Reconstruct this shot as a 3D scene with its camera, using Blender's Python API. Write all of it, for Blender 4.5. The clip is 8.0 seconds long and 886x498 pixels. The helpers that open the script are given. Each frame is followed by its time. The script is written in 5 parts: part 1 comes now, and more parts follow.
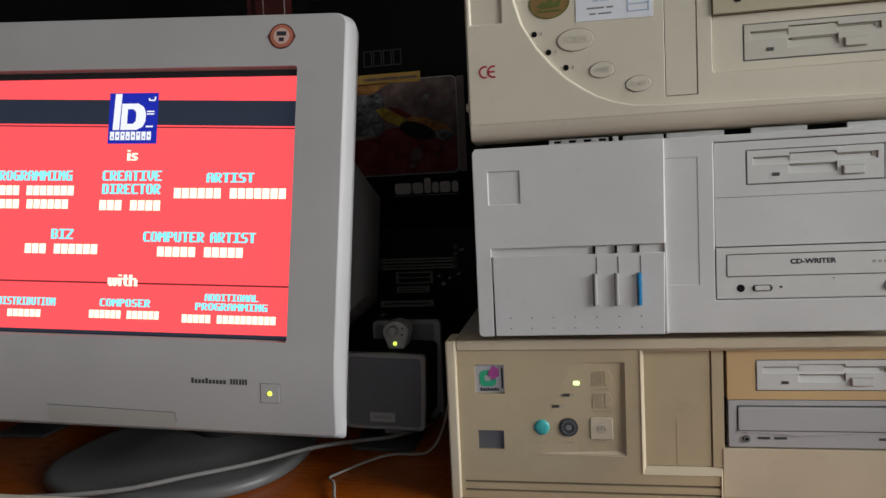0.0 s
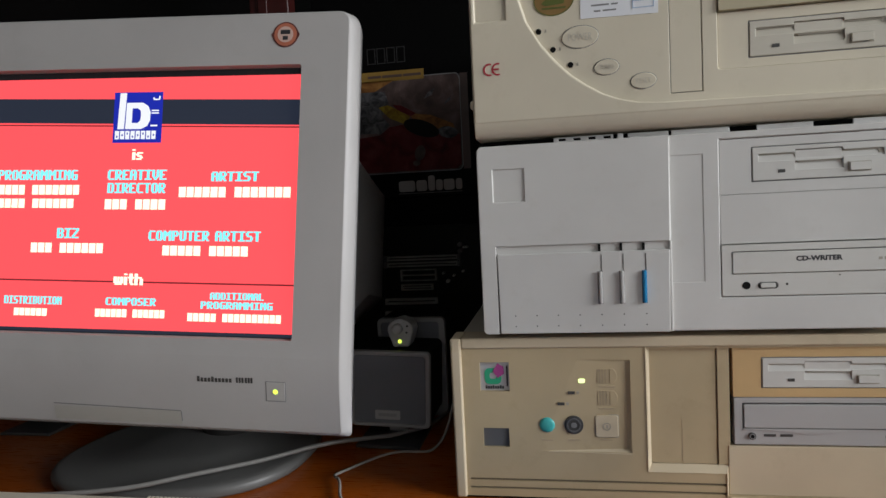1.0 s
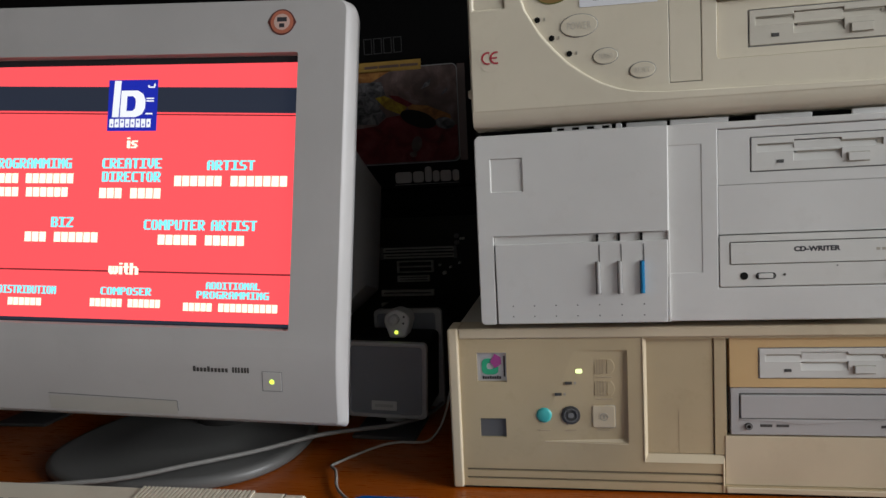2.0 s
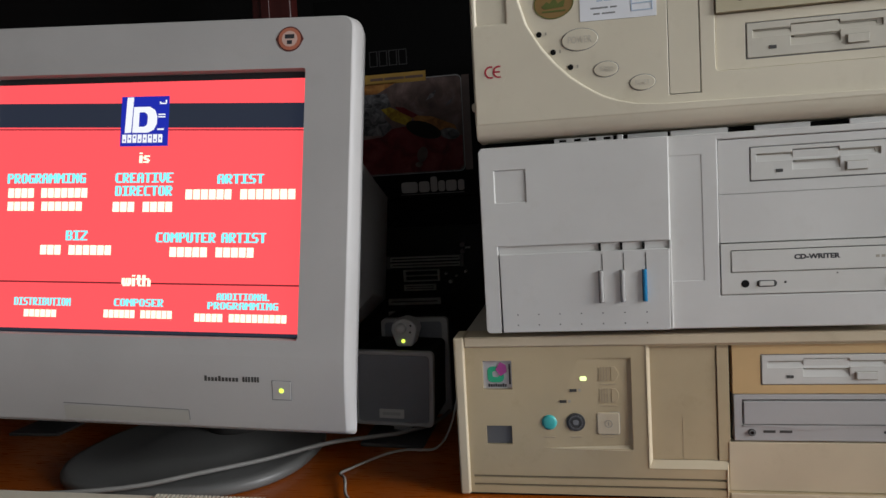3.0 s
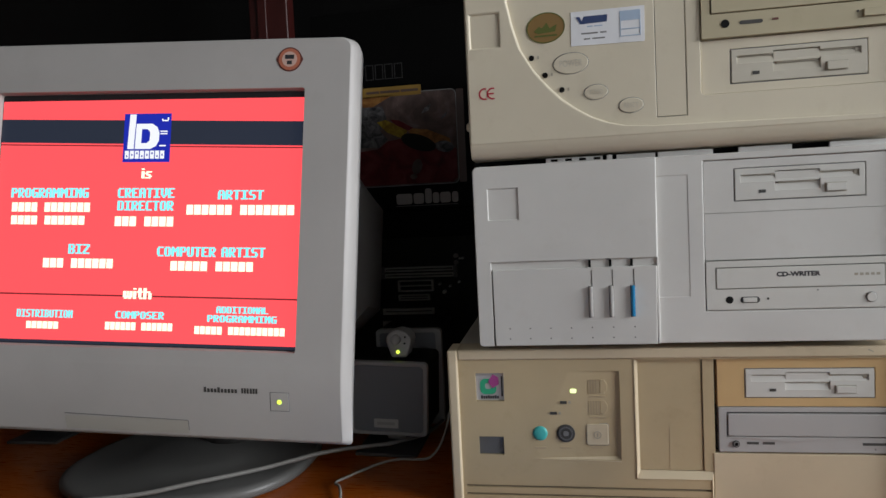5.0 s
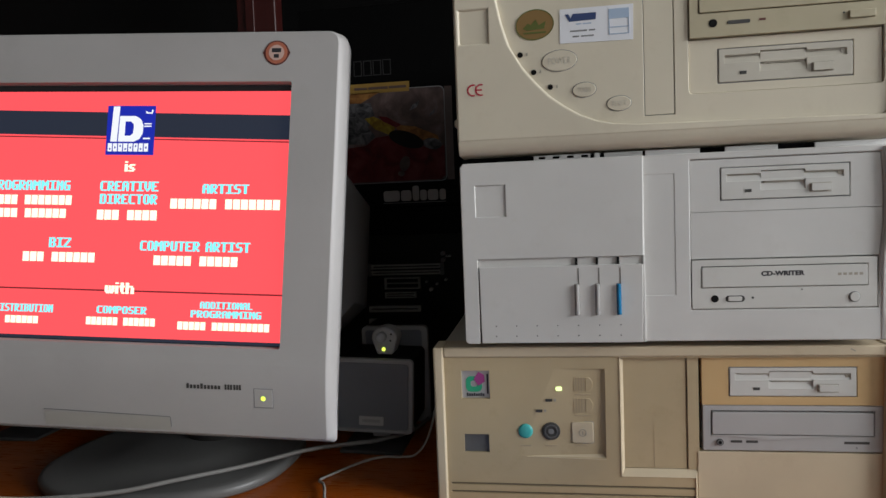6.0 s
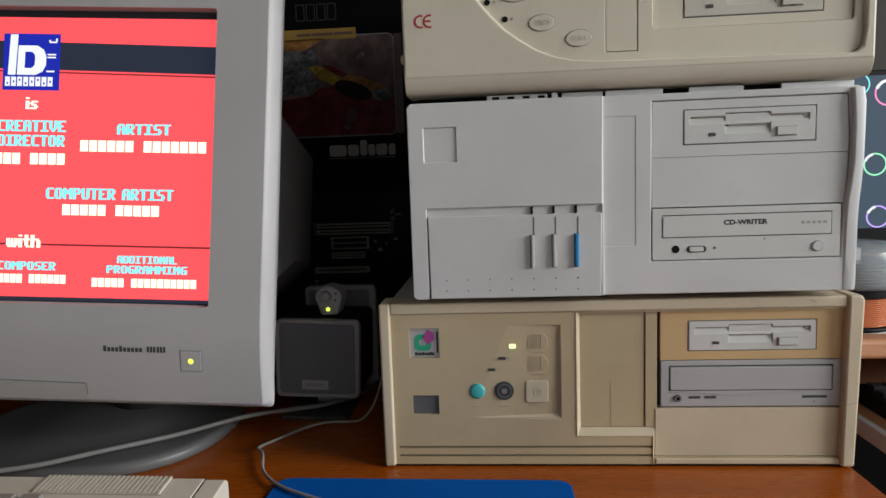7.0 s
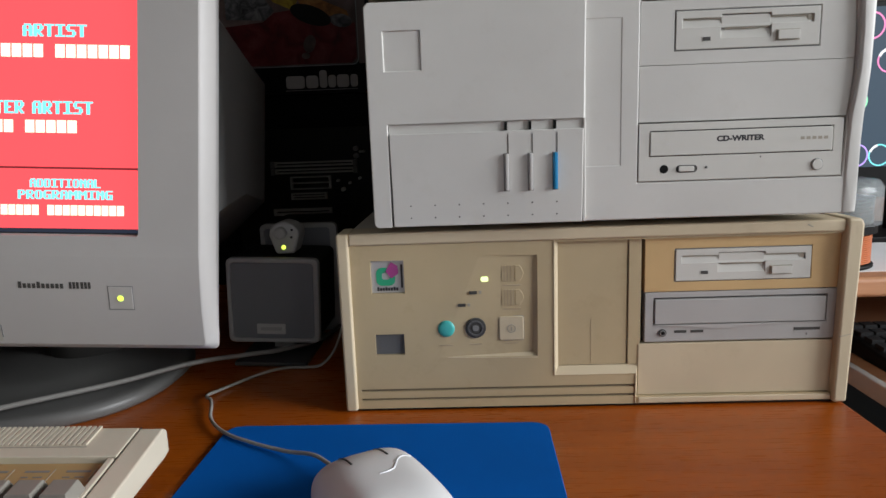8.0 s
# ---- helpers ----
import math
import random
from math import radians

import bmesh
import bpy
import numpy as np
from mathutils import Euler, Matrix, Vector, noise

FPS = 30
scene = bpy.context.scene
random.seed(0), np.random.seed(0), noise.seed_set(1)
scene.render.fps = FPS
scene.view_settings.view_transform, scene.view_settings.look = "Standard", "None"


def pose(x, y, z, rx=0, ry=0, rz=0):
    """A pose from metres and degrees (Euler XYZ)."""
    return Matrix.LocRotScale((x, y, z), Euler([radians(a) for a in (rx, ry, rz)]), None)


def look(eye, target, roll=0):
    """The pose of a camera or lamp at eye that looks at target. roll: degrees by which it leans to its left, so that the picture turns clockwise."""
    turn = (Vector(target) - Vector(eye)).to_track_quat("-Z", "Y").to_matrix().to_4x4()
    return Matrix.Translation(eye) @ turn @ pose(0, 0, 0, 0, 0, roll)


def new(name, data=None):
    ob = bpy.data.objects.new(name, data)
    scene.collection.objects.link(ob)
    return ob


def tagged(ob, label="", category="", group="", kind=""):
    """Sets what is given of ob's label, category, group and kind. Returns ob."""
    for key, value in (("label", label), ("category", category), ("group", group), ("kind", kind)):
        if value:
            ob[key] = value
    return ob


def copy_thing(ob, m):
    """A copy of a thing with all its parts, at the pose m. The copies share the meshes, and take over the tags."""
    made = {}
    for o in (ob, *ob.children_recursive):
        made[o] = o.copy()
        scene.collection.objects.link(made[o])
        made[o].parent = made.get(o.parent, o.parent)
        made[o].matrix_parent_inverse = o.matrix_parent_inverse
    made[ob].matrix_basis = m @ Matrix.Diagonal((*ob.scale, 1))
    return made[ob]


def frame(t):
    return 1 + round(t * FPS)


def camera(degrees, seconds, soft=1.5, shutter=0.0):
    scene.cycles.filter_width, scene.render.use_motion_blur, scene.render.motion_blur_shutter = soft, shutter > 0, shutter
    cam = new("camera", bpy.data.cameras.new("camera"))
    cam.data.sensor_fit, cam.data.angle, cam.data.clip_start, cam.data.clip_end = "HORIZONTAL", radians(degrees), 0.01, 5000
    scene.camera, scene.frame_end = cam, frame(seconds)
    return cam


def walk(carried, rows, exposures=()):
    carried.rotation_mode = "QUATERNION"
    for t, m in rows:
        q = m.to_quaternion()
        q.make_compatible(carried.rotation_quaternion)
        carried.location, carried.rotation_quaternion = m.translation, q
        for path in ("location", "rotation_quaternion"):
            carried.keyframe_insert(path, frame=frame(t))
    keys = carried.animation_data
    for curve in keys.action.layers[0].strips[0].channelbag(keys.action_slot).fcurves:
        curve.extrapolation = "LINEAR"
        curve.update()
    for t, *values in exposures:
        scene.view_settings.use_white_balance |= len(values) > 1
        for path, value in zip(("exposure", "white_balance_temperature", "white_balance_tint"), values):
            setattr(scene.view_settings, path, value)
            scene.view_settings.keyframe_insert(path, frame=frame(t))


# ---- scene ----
cam = camera(69.0, 8.0)
WINDOW = 139.0
PATH = [
    (0, (0.096, -0.558, 1.012), (-0.243, 1.41, 0.893), -2.6),
    (0.5, (0.095, -0.552, 1.012), (-0.25, 1.414, 0.883), -2.8),
    (1, (0.095, -0.558, 1.013), (-0.255, 1.407, 0.885), -2.8),
    (1.5, (0.094, -0.555, 1.012), (-0.252, 1.411, 0.878), -2.8),
    (1.7, (0.093, -0.554, 1.010), (-0.239, 1.411, 0.858), -2.5),
    (2.8, (0.095, -0.566, 1.010), (-0.266, 1.399, 0.881), -3.2),
    (3, (0.096, -0.566, 1.013), (-0.261, 1.398, 0.888), -3.1),
    (3.5, (0.095, -0.563, 1.012), (-0.257, 1.402, 0.895), -3.1),
    (4, (0.098, -0.573, 1.016), (-0.257, 1.392, 0.903), -3.1),
    (4.2, (0.098, -0.570, 1.017), (-0.249, 1.393, 0.898), -2.9),
    (5.3, (0.098, -0.584, 1.024), (-0.231, 1.388, 0.916), -2.6),
    (5.5, (0.099, -0.584, 1.021), (-0.222, 1.387, 0.907), -2.2),
    (6, (0.098, -0.579, 1.021), (-0.199, 1.395, 0.906), -2.2),
    (6.5, (0.098, -0.568, 1.015), (-0.13, 1.414, 0.867), -2.1),
    (7, (0.098, -0.537, 1.002), (-0.061, 1.445, 0.784), -2.0),
    (7.5, (0.099, -0.511, 0.985), (0.005, 1.464, 0.684), -2.1),
    (8, (0.098, -0.486, 0.97), (0.025, 1.481, 0.618), -2.1),
]
walk(cam, [(t, look(eye, target, roll)) for t, eye, target, roll in PATH], [(0.0, 0.0), (6.5, 0.0), (7.0, 0.05), (7.5, 0.12), (8.0, 0.22)])

# ---- light ----
world = bpy.data.worlds.new("sky")
scene.world = world
world.use_nodes = True
wn = world.node_tree
sky = wn.nodes.new("ShaderNodeTexSky")
sky.sky_type, sky.sun_disc = "NISHITA", False
sky.sun_elevation, sky.sun_rotation = radians(38), radians(120)
wn.nodes["Background"].inputs["Strength"].default_value = 0.12
wn.links.new(sky.outputs["Color"], wn.nodes["Background"].inputs["Color"])


def area_lamp(name, m, w, h, watts, colour):
    data = bpy.data.lights.new(name, "AREA")
    data.shape, data.size, data.size_y, data.energy, data.color = "RECTANGLE", w, h, watts, colour
    ob = new(name, data)
    ob.matrix_world = m
    return ob


area_lamp("window_light", look((3.3, -1.05, 1.85), (3.0, -1.06, 1.76)), 2.0, 1.15, WINDOW, (0.908, 0.937, 0.968))

# ---- materials ----


def material(name, colour, rough=0.5, metal=0.0, grain=900.0, bump=0.06, mottle=0.06, stain=(0.6, 0.55, 0.45), dirt=0.0, gloss_var=0.08, spec=0.4):
    """Painted, moulded or woven stuff: fine grain in the relief, a broad mottle and thin stains in the colour."""
    m = bpy.data.materials.new(name)
    m.use_nodes = True
    t = m.node_tree
    b = t.nodes["Principled BSDF"]
    b.inputs["Metallic"].default_value = metal
    b.inputs["Specular IOR Level"].default_value = spec
    co = t.nodes.new("ShaderNodeTexCoord")
    big = t.nodes.new("ShaderNodeTexNoise")
    big.inputs["Scale"].default_value, big.inputs["Detail"].default_value = 9.0, 5.0
    t.links.new(co.outputs["Object"], big.inputs["Vector"])
    ramp = t.nodes.new("ShaderNodeMapRange")
    ramp.inputs["From Min"].default_value, ramp.inputs["From Max"].default_value = 0.3, 0.7
    ramp.inputs["To Min"].default_value, ramp.inputs["To Max"].default_value = 1 - mottle, 1 + mottle
    t.links.new(big.outputs["Fac"], ramp.inputs["Value"])
    mul = t.nodes.new("ShaderNodeVectorMath")
    mul.operation = "SCALE"
    mul.inputs[0].default_value = colour
    t.links.new(ramp.outputs["Result"], mul.inputs["Scale"])
    out = mul.outputs["Vector"]
    if dirt:
        sm = t.nodes.new("ShaderNodeTexNoise")
        sm.inputs["Scale"].default_value, sm.inputs["Detail"].default_value, sm.inputs["Roughness"].default_value = 38.0, 8.0, 0.7
        t.links.new(co.outputs["Object"], sm.inputs["Vector"])
        sr = t.nodes.new("ShaderNodeMapRange")
        sr.inputs["From Min"].default_value, sr.inputs["From Max"].default_value = 0.55, 0.78
        sr.inputs["To Max"].default_value = dirt
        t.links.new(sm.outputs["Fac"], sr.inputs["Value"])
        mix = t.nodes.new("ShaderNodeMix")
        mix.data_type, mix.blend_type = "RGBA", "MULTIPLY"
        t.links.new(sr.outputs["Result"], mix.inputs[0])
        t.links.new(out, mix.inputs[6])
        mix.inputs[7].default_value = (*stain, 1)
        out = mix.outputs[2]
    t.links.new(out, b.inputs["Base Color"])
    fine = t.nodes.new("ShaderNodeTexNoise")
    fine.inputs["Scale"].default_value, fine.inputs["Detail"].default_value = grain, 3.0
    t.links.new(co.outputs["Object"], fine.inputs["Vector"])
    rr = t.nodes.new("ShaderNodeMapRange")
    rr.inputs["To Min"].default_value, rr.inputs["To Max"].default_value = max(0.02, rough - gloss_var), min(1, rough + gloss_var)
    t.links.new(big.outputs["Fac"], rr.inputs["Value"])
    t.links.new(rr.outputs["Result"], b.inputs["Roughness"])
    if bump:
        bp = t.nodes.new("ShaderNodeBump")
        bp.inputs["Strength"].default_value, bp.inputs["Distance"].default_value = bump, 0.0006
        t.links.new(fine.outputs["Fac"], bp.inputs["Height"])
        t.links.new(bp.outputs["Normal"], b.inputs["Normal"])
    return m


def glowing(name, colour, strength=1.0, rough=0.25):
    m = bpy.data.materials.new(name)
    m.use_nodes = True
    b = m.node_tree.nodes["Principled BSDF"]
    b.inputs["Base Color"].default_value = (0.02, 0.02, 0.02, 1)
    b.inputs["Roughness"].default_value = rough
    b.inputs["Specular IOR Level"].default_value = 0.15
    b.inputs["Emission Color"].default_value = (*colour, 1)
    b.inputs["Emission Strength"].default_value = strength
    return m


def wood(name, dark, light, along, rough=0.25, scale=7.0, coat=0.0):
    """Veneer: long streaks along one axis, a slow change of tone, pores in the gloss."""
    m = bpy.data.materials.new(name)
    m.use_nodes = True
    t = m.node_tree
    b = t.nodes["Principled BSDF"]
    co = t.nodes.new("ShaderNodeTexCoord")
    mp = t.nodes.new("ShaderNodeMapping")
    mp.inputs["Scale"].default_value = tuple(1.0 if k == along else 14.0 for k in range(3))
    t.links.new(co.outputs["Object"], mp.inputs["Vector"])
    n1 = t.nodes.new("ShaderNodeTexNoise")
    n1.inputs["Scale"].default_value, n1.inputs["Detail"].default_value, n1.inputs["Roughness"].default_value = scale, 9.0, 0.65
    n1.inputs["Distortion"].default_value = 0.6
    t.links.new(mp.outputs["Vector"], n1.inputs["Vector"])
    cr = t.nodes.new("ShaderNodeValToRGB")
    cr.color_ramp.elements[0].position, cr.color_ramp.elements[0].color = 0.2, (*dark, 1)
    cr.color_ramp.elements[1].position, cr.color_ramp.elements[1].color = 0.8, (*light, 1)
    t.links.new(n1.outputs["Fac"], cr.inputs["Fac"])
    t.links.new(cr.outputs["Color"], b.inputs["Base Color"])
    n2 = t.nodes.new("ShaderNodeTexNoise")
    n2.inputs["Scale"].default_value, n2.inputs["Detail"].default_value = 40.0, 6.0
    t.links.new(mp.outputs["Vector"], n2.inputs["Vector"])
    rr = t.nodes.new("ShaderNodeMapRange")
    rr.inputs["To Min"].default_value, rr.inputs["To Max"].default_value = rough - 0.06, rough + 0.1
    t.links.new(n2.outputs["Fac"], rr.inputs["Value"])
    t.links.new(rr.outputs["Result"], b.inputs["Roughness"])
    b.inputs["Coat Weight"].default_value = coat
    bp = t.nodes.new("ShaderNodeBump")
    bp.inputs["Strength"].default_value, bp.inputs["Distance"].default_value = 0.05, 0.0005
    t.links.new(n2.outputs["Fac"], bp.inputs["Height"])
    t.links.new(bp.outputs["Normal"], b.inputs["Normal"])
    return m


CREAM = material("aged_cream_plastic", (0.475, 0.378, 0.232), 0.45, dirt=0.3, mottle=0.1)
CREAM_PALE = material("pale_cream_plastic", (0.585, 0.492, 0.345), 0.45, dirt=0.25, mottle=0.1)
YELLOWED = material("yellowed_plastic", (0.60, 0.405, 0.195), 0.45, dirt=0.2)
GREY_DRIVE = material("grey_drive_plastic", (0.42, 0.412, 0.405), 0.42, dirt=0.15)
WHITE_CASE = material("offwhite_case_plastic", (0.605, 0.595, 0.57), 0.42, dirt=0.15)
WHITE_DRIVE = material("offwhite_drive_plastic", (0.60, 0.59, 0.555), 0.4, dirt=0.15)
IVORY = material("ivory_case_plastic", (0.645, 0.584, 0.458), 0.42, dirt=0.2)
IVORY_DRIVE = material("ivory_drive_plastic", (0.54, 0.505, 0.425), 0.42, dirt=0.2)
AGED_DRIVE = material("aged_yellow_drive_plastic", (0.46, 0.405, 0.275), 0.42, dirt=0.25)
MONITOR_GREY = material("warm_grey_monitor_plastic", (0.445, 0.428, 0.415), 0.45, bump=0.12, grain=1400, dirt=0.1)
MONITOR_BACK = material("dull_monitor_back_plastic", (0.24, 0.237, 0.23), 0.55, dirt=0.15)
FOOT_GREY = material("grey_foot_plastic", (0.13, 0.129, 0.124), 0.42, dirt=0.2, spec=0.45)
POCKET_TAN = material("yellowed_pocket_plastic", (0.41, 0.39, 0.352), 0.45, dirt=0.2)
STEEL = material("zinc_steel", (0.58, 0.58, 0.57), 0.4, metal=0.55, grain=300, dirt=0.3)
CASE_STEEL = material("painted_case_steel", (0.56, 0.53, 0.46), 0.5, dirt=0.2)
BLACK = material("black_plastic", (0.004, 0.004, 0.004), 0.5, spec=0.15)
DARK = material("dark_recess", (0.012, 0.011, 0.010), 0.8, spec=0.15)
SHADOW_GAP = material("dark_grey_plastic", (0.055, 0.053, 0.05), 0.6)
CHARCOAL = material("charcoal_cloth", (0.22, 0.23, 0.25), 0.9, grain=2500, bump=0.5, spec=0.15)
SPEAKER_GREY = material("slate_speaker_plastic", (0.38, 0.38, 0.38), 0.5)
POD_GREY = material("light_grey_plastic", (0.50, 0.50, 0.49), 0.45)
TEAL = material("teal_plastic", (0.06, 0.42, 0.40), 0.35)
BLUE_BUTTON = material("bright_blue_plastic", (0.02, 0.30, 0.62), 0.35)
SILVER = material("silver_plastic", (0.62, 0.61, 0.59), 0.35)
LABEL_WHITE = material("white_label", (0.78, 0.79, 0.82), 0.35, bump=0.0)
LABEL_BLUE = material("blue_print", (0.035, 0.06, 0.16), 0.5, bump=0.0)
LABEL_PALE_BLUE = material("pale_blue_print", (0.38, 0.48, 0.62), 0.5, bump=0.0)
INK = material("dark_print", (0.03, 0.03, 0.035), 0.5, bump=0.0)
INK_GREY = material("grey_print", (0.2, 0.2, 0.2), 0.5, bump=0.0)
GROOVE_SHADE = material("shaded_cream_plastic", (0.17, 0.135, 0.09), 0.6, dirt=0.3)
INK_FAINT = material("faint_tan_print", (0.42, 0.335, 0.22), 0.5, bump=0.0)
INK_SOFT = material("soft_grey_print_and_shade", (0.36, 0.33, 0.27), 0.5, bump=0.0)
RED_PRINT = material("red_print", (0.42, 0.03, 0.05), 0.5, bump=0.0)
CREAM_LABEL = material("pale_label_film", (0.64, 0.575, 0.455), 0.3, bump=0.0)
GOLD = material("gold_sticker", (0.27, 0.165, 0.06), 0.4, metal=0.3, grain=2000)
GREEN_PRINT = material("green_print", (0.03, 0.36, 0.19), 0.4, bump=0.0)
OLIVE_PRINT = material("olive_print", (0.10, 0.12, 0.025), 0.4, bump=0.0)
MAGENTA_PRINT = material("magenta_print", (0.36, 0.06, 0.24), 0.4, bump=0.0)
BROWN_PRINT = material("brown_ring_print", (0.12, 0.035, 0.03), 0.4, bump=0.0)
ORANGE_PRINT = material("orange_ring_print", (0.46, 0.15, 0.09), 0.4, bump=0.0)
PEACH_PRINT = material("peach_print", (0.60, 0.42, 0.36), 0.4, bump=0.0)
BADGE_SILVER = material("silver_badge", (0.55, 0.56, 0.57), 0.3, metal=0.5)
BADGE_GREY = material("grey_mesh_badge", (0.11, 0.11, 0.112), 0.5, grain=1800, bump=0.6)
DESK = wood("orange_brown_veneer", (0.265, 0.053, 0.0022), (0.425, 0.094, 0.0045), 0, 0.27, 5.0, 0.0)
DESK_EDGE = wood("orange_brown_edge", (0.22, 0.06, 0.012), (0.33, 0.10, 0.02), 1, 0.4)
BEECH = wood("light_beech_veneer", (0.42, 0.2, 0.1), (0.55, 0.28, 0.15), 0, 0.4)
MAHOGANY = wood("dark_red_mahogany", (0.020, 0.0035, 0.003), (0.055, 0.008, 0.0065), 2, 0.35)
PAD_BLUE = material("blue_mousepad_cloth", (0.001, 0.098, 0.41), 0.9, grain=1800, bump=0.35, spec=0.06, mottle=0.1)
# Darker copy of the cable grey, with the shade by the monitor painted in.
SHADED_CABLE = material("shaded_grey_cable", (0.20, 0.192, 0.18), 0.5, dirt=0.3)
CABLE_GREY = material("light_grey_cable", (0.34, 0.325, 0.30), 0.5, dirt=0.3)
MOUSE_WHITE = material("white_mouse_plastic", (0.76, 0.76, 0.76), 0.35)
KEY_BLACK = material("black_key_plastic", (0.018, 0.018, 0.019), 0.45, spec=0.25)
STAND_DARK = material("dark_stand_plastic", (0.055, 0.055, 0.055), 0.4)
KEY_GREY = material("grey_key_plastic", (0.25, 0.235, 0.205), 0.5)
KB_CREAM = material("cream_keyboard_plastic", (0.62, 0.56, 0.45), 0.45, dirt=0.25)
KB_STRIP = material("tan_label_strip", (0.42, 0.28, 0.12), 0.5, dirt=0.2)
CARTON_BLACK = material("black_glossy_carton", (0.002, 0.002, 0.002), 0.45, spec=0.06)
PRINT_YELLOW = material("yellow_carton_print", (0.24, 0.145, 0.035), 0.4, mottle=0.3, spec=0.15)
PRINT_GREY = material("pale_carton_print", (0.14, 0.13, 0.13), 0.4, mottle=0.3, spec=0.15)
PRINT_BROWN = material("brown_carton_print", (0.075, 0.045, 0.038), 0.35, mottle=0.5)
TITLE_DIM = material("dim_grey_carton_print", (0.024, 0.023, 0.023), 0.4, spec=0.1)
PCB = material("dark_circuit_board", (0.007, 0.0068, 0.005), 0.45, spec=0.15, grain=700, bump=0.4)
SLOT_GREY = material("grey_slot_plastic", (0.3, 0.3, 0.28), 0.5)
SLOT_DARK = material("dark_slot_plastic", (0.1, 0.1, 0.1), 0.5)
PAPER = material("white_paper", (0.8, 0.8, 0.8), 0.8)
# Room tones set the fill: dark walls and ceiling cut bounce, the pale one adds it.
LOW_BOUNCE_WALL = material("low_bounce_wall_taupe", (0.07, 0.064, 0.058), 0.85, grain=200, bump=0.15)
BOUNCE_WALL = material("bounce_wall_pale", (0.70, 0.69, 0.67), 0.85, grain=200, bump=0.15)
LOW_BOUNCE_CEILING = material("low_bounce_ceiling_dark", (0.08, 0.075, 0.07), 0.9, grain=200)
FLOOR_TILE = material("grey_brown_floor", (0.04, 0.032, 0.027), 0.5)
DISC_GREY = material("grey_green_disc_edges", (0.10, 0.125, 0.13), 0.3, grain=100)
DISC_ORANGE = material("orange_disc_edges", (0.55, 0.16, 0.06), 0.3, grain=100)
SCREEN_RED = glowing("screen_red", (1.0, 0.084, 0.098), 1.18)
SCREEN_DARK = glowing("screen_navy", (0.016, 0.022, 0.04), 1.0)
SCREEN_BLACK = glowing("screen_black", (0.004, 0.003, 0.004), 1.0)
SCREEN_LINE = glowing("screen_dark_red", (0.17, 0.014, 0.02), 1.0)
SCREEN_CYAN = glowing("screen_cyan", (0.20, 0.84, 0.90), 1.25)
SCREEN_CREAM = glowing("screen_cream", (1.0, 0.90, 0.68), 1.45)
SCREEN_BLUE = glowing("screen_blue", (0.006, 0.018, 0.40), 1.0)
SCREEN_WHITE = glowing("screen_white", (0.92, 0.95, 1.0), 1.0)
LED_GREEN = glowing("yellow_green_led", (0.75, 1.0, 0.10), 1.6)
LED_WARM = glowing("pale_green_led", (0.80, 1.0, 0.42), 1.6)
WALLPAPER = glowing("screen_slate_blue", (0.045, 0.075, 0.11), 1.0)
RING_PINK = glowing("screen_pink", (0.85, 0.25, 0.5), 1.2)
RING_CYAN = glowing("screen_aqua", (0.2, 0.75, 0.8), 1.2)
RING_GREEN = glowing("screen_green", (0.3, 0.85, 0.5), 1.2)
RING_VIOLET = glowing("screen_violet", (0.5, 0.35, 0.9), 1.2)

glass = bpy.data.materials.new("clear_plastic")
glass.use_nodes = True
gb = glass.node_tree.nodes["Principled BSDF"]
gb.inputs["Base Color"].default_value = (0.62, 0.68, 0.70, 1)
gb.inputs["Roughness"].default_value = 0.12
gb.inputs["Alpha"].default_value = 0.32


def picture_print(name, scale, tones):
    """A dark photographic print: blotches of several tones."""
    m = bpy.data.materials.new(name)
    m.use_nodes = True
    t = m.node_tree
    b = t.nodes["Principled BSDF"]
    b.inputs["Roughness"].default_value, b.inputs["Specular IOR Level"].default_value = 0.4, 0.12
    co = t.nodes.new("ShaderNodeTexCoord")
    n = t.nodes.new("ShaderNodeTexNoise")
    n.inputs["Scale"].default_value, n.inputs["Detail"].default_value, n.inputs["Roughness"].default_value, n.inputs["Distortion"].default_value = scale, 6.0, 0.6, 0.8
    t.links.new(co.outputs["Object"], n.inputs["Vector"])
    cr = t.nodes.new("ShaderNodeValToRGB")
    els = cr.color_ramp.elements
    for k, (at, c) in enumerate(tones):
        e = els[k] if k < 2 else els.new(at)
        e.position, e.color = at, (*c, 1)
    t.links.new(n.outputs["Fac"], cr.inputs["Fac"])
    t.links.new(cr.outputs["Color"], b.inputs["Base Color"])
    return m


PHOTO_DARK = picture_print("dark_photo_print", 26.0, ((0.30, (0.055, 0.037, 0.035)), (0.72, (0.20, 0.15, 0.14)), (0.45, (0.09, 0.062, 0.057)), (0.56, (0.125, 0.085, 0.077))))
PHOTO_RED = picture_print("red_photo_print", 34.0, ((0.30, (0.045, 0.005, 0.006)), (0.75, (0.17, 0.042, 0.04)), (0.5, (0.105, 0.009, 0.012))))
PHOTO_YELLOW = picture_print("yellow_photo_print", 60.0, ((0.35, (0.16, 0.09, 0.012)), (0.62, (0.36, 0.26, 0.028)), (0.5, (0.24, 0.155, 0.018))))

PHOTO_ORANGE = picture_print("orange_photo_print", 40.0, ((0.32, (0.10, 0.04, 0.014)), (0.68, (0.34, 0.17, 0.05)), (0.5, (0.22, 0.095, 0.028))))
PHOTO_GREY = picture_print("grey_photo_print", 70.0, ((0.36, (0.025, 0.025, 0.027)), (0.66, (0.17, 0.165, 0.17)), (0.5, (0.08, 0.077, 0.08))))
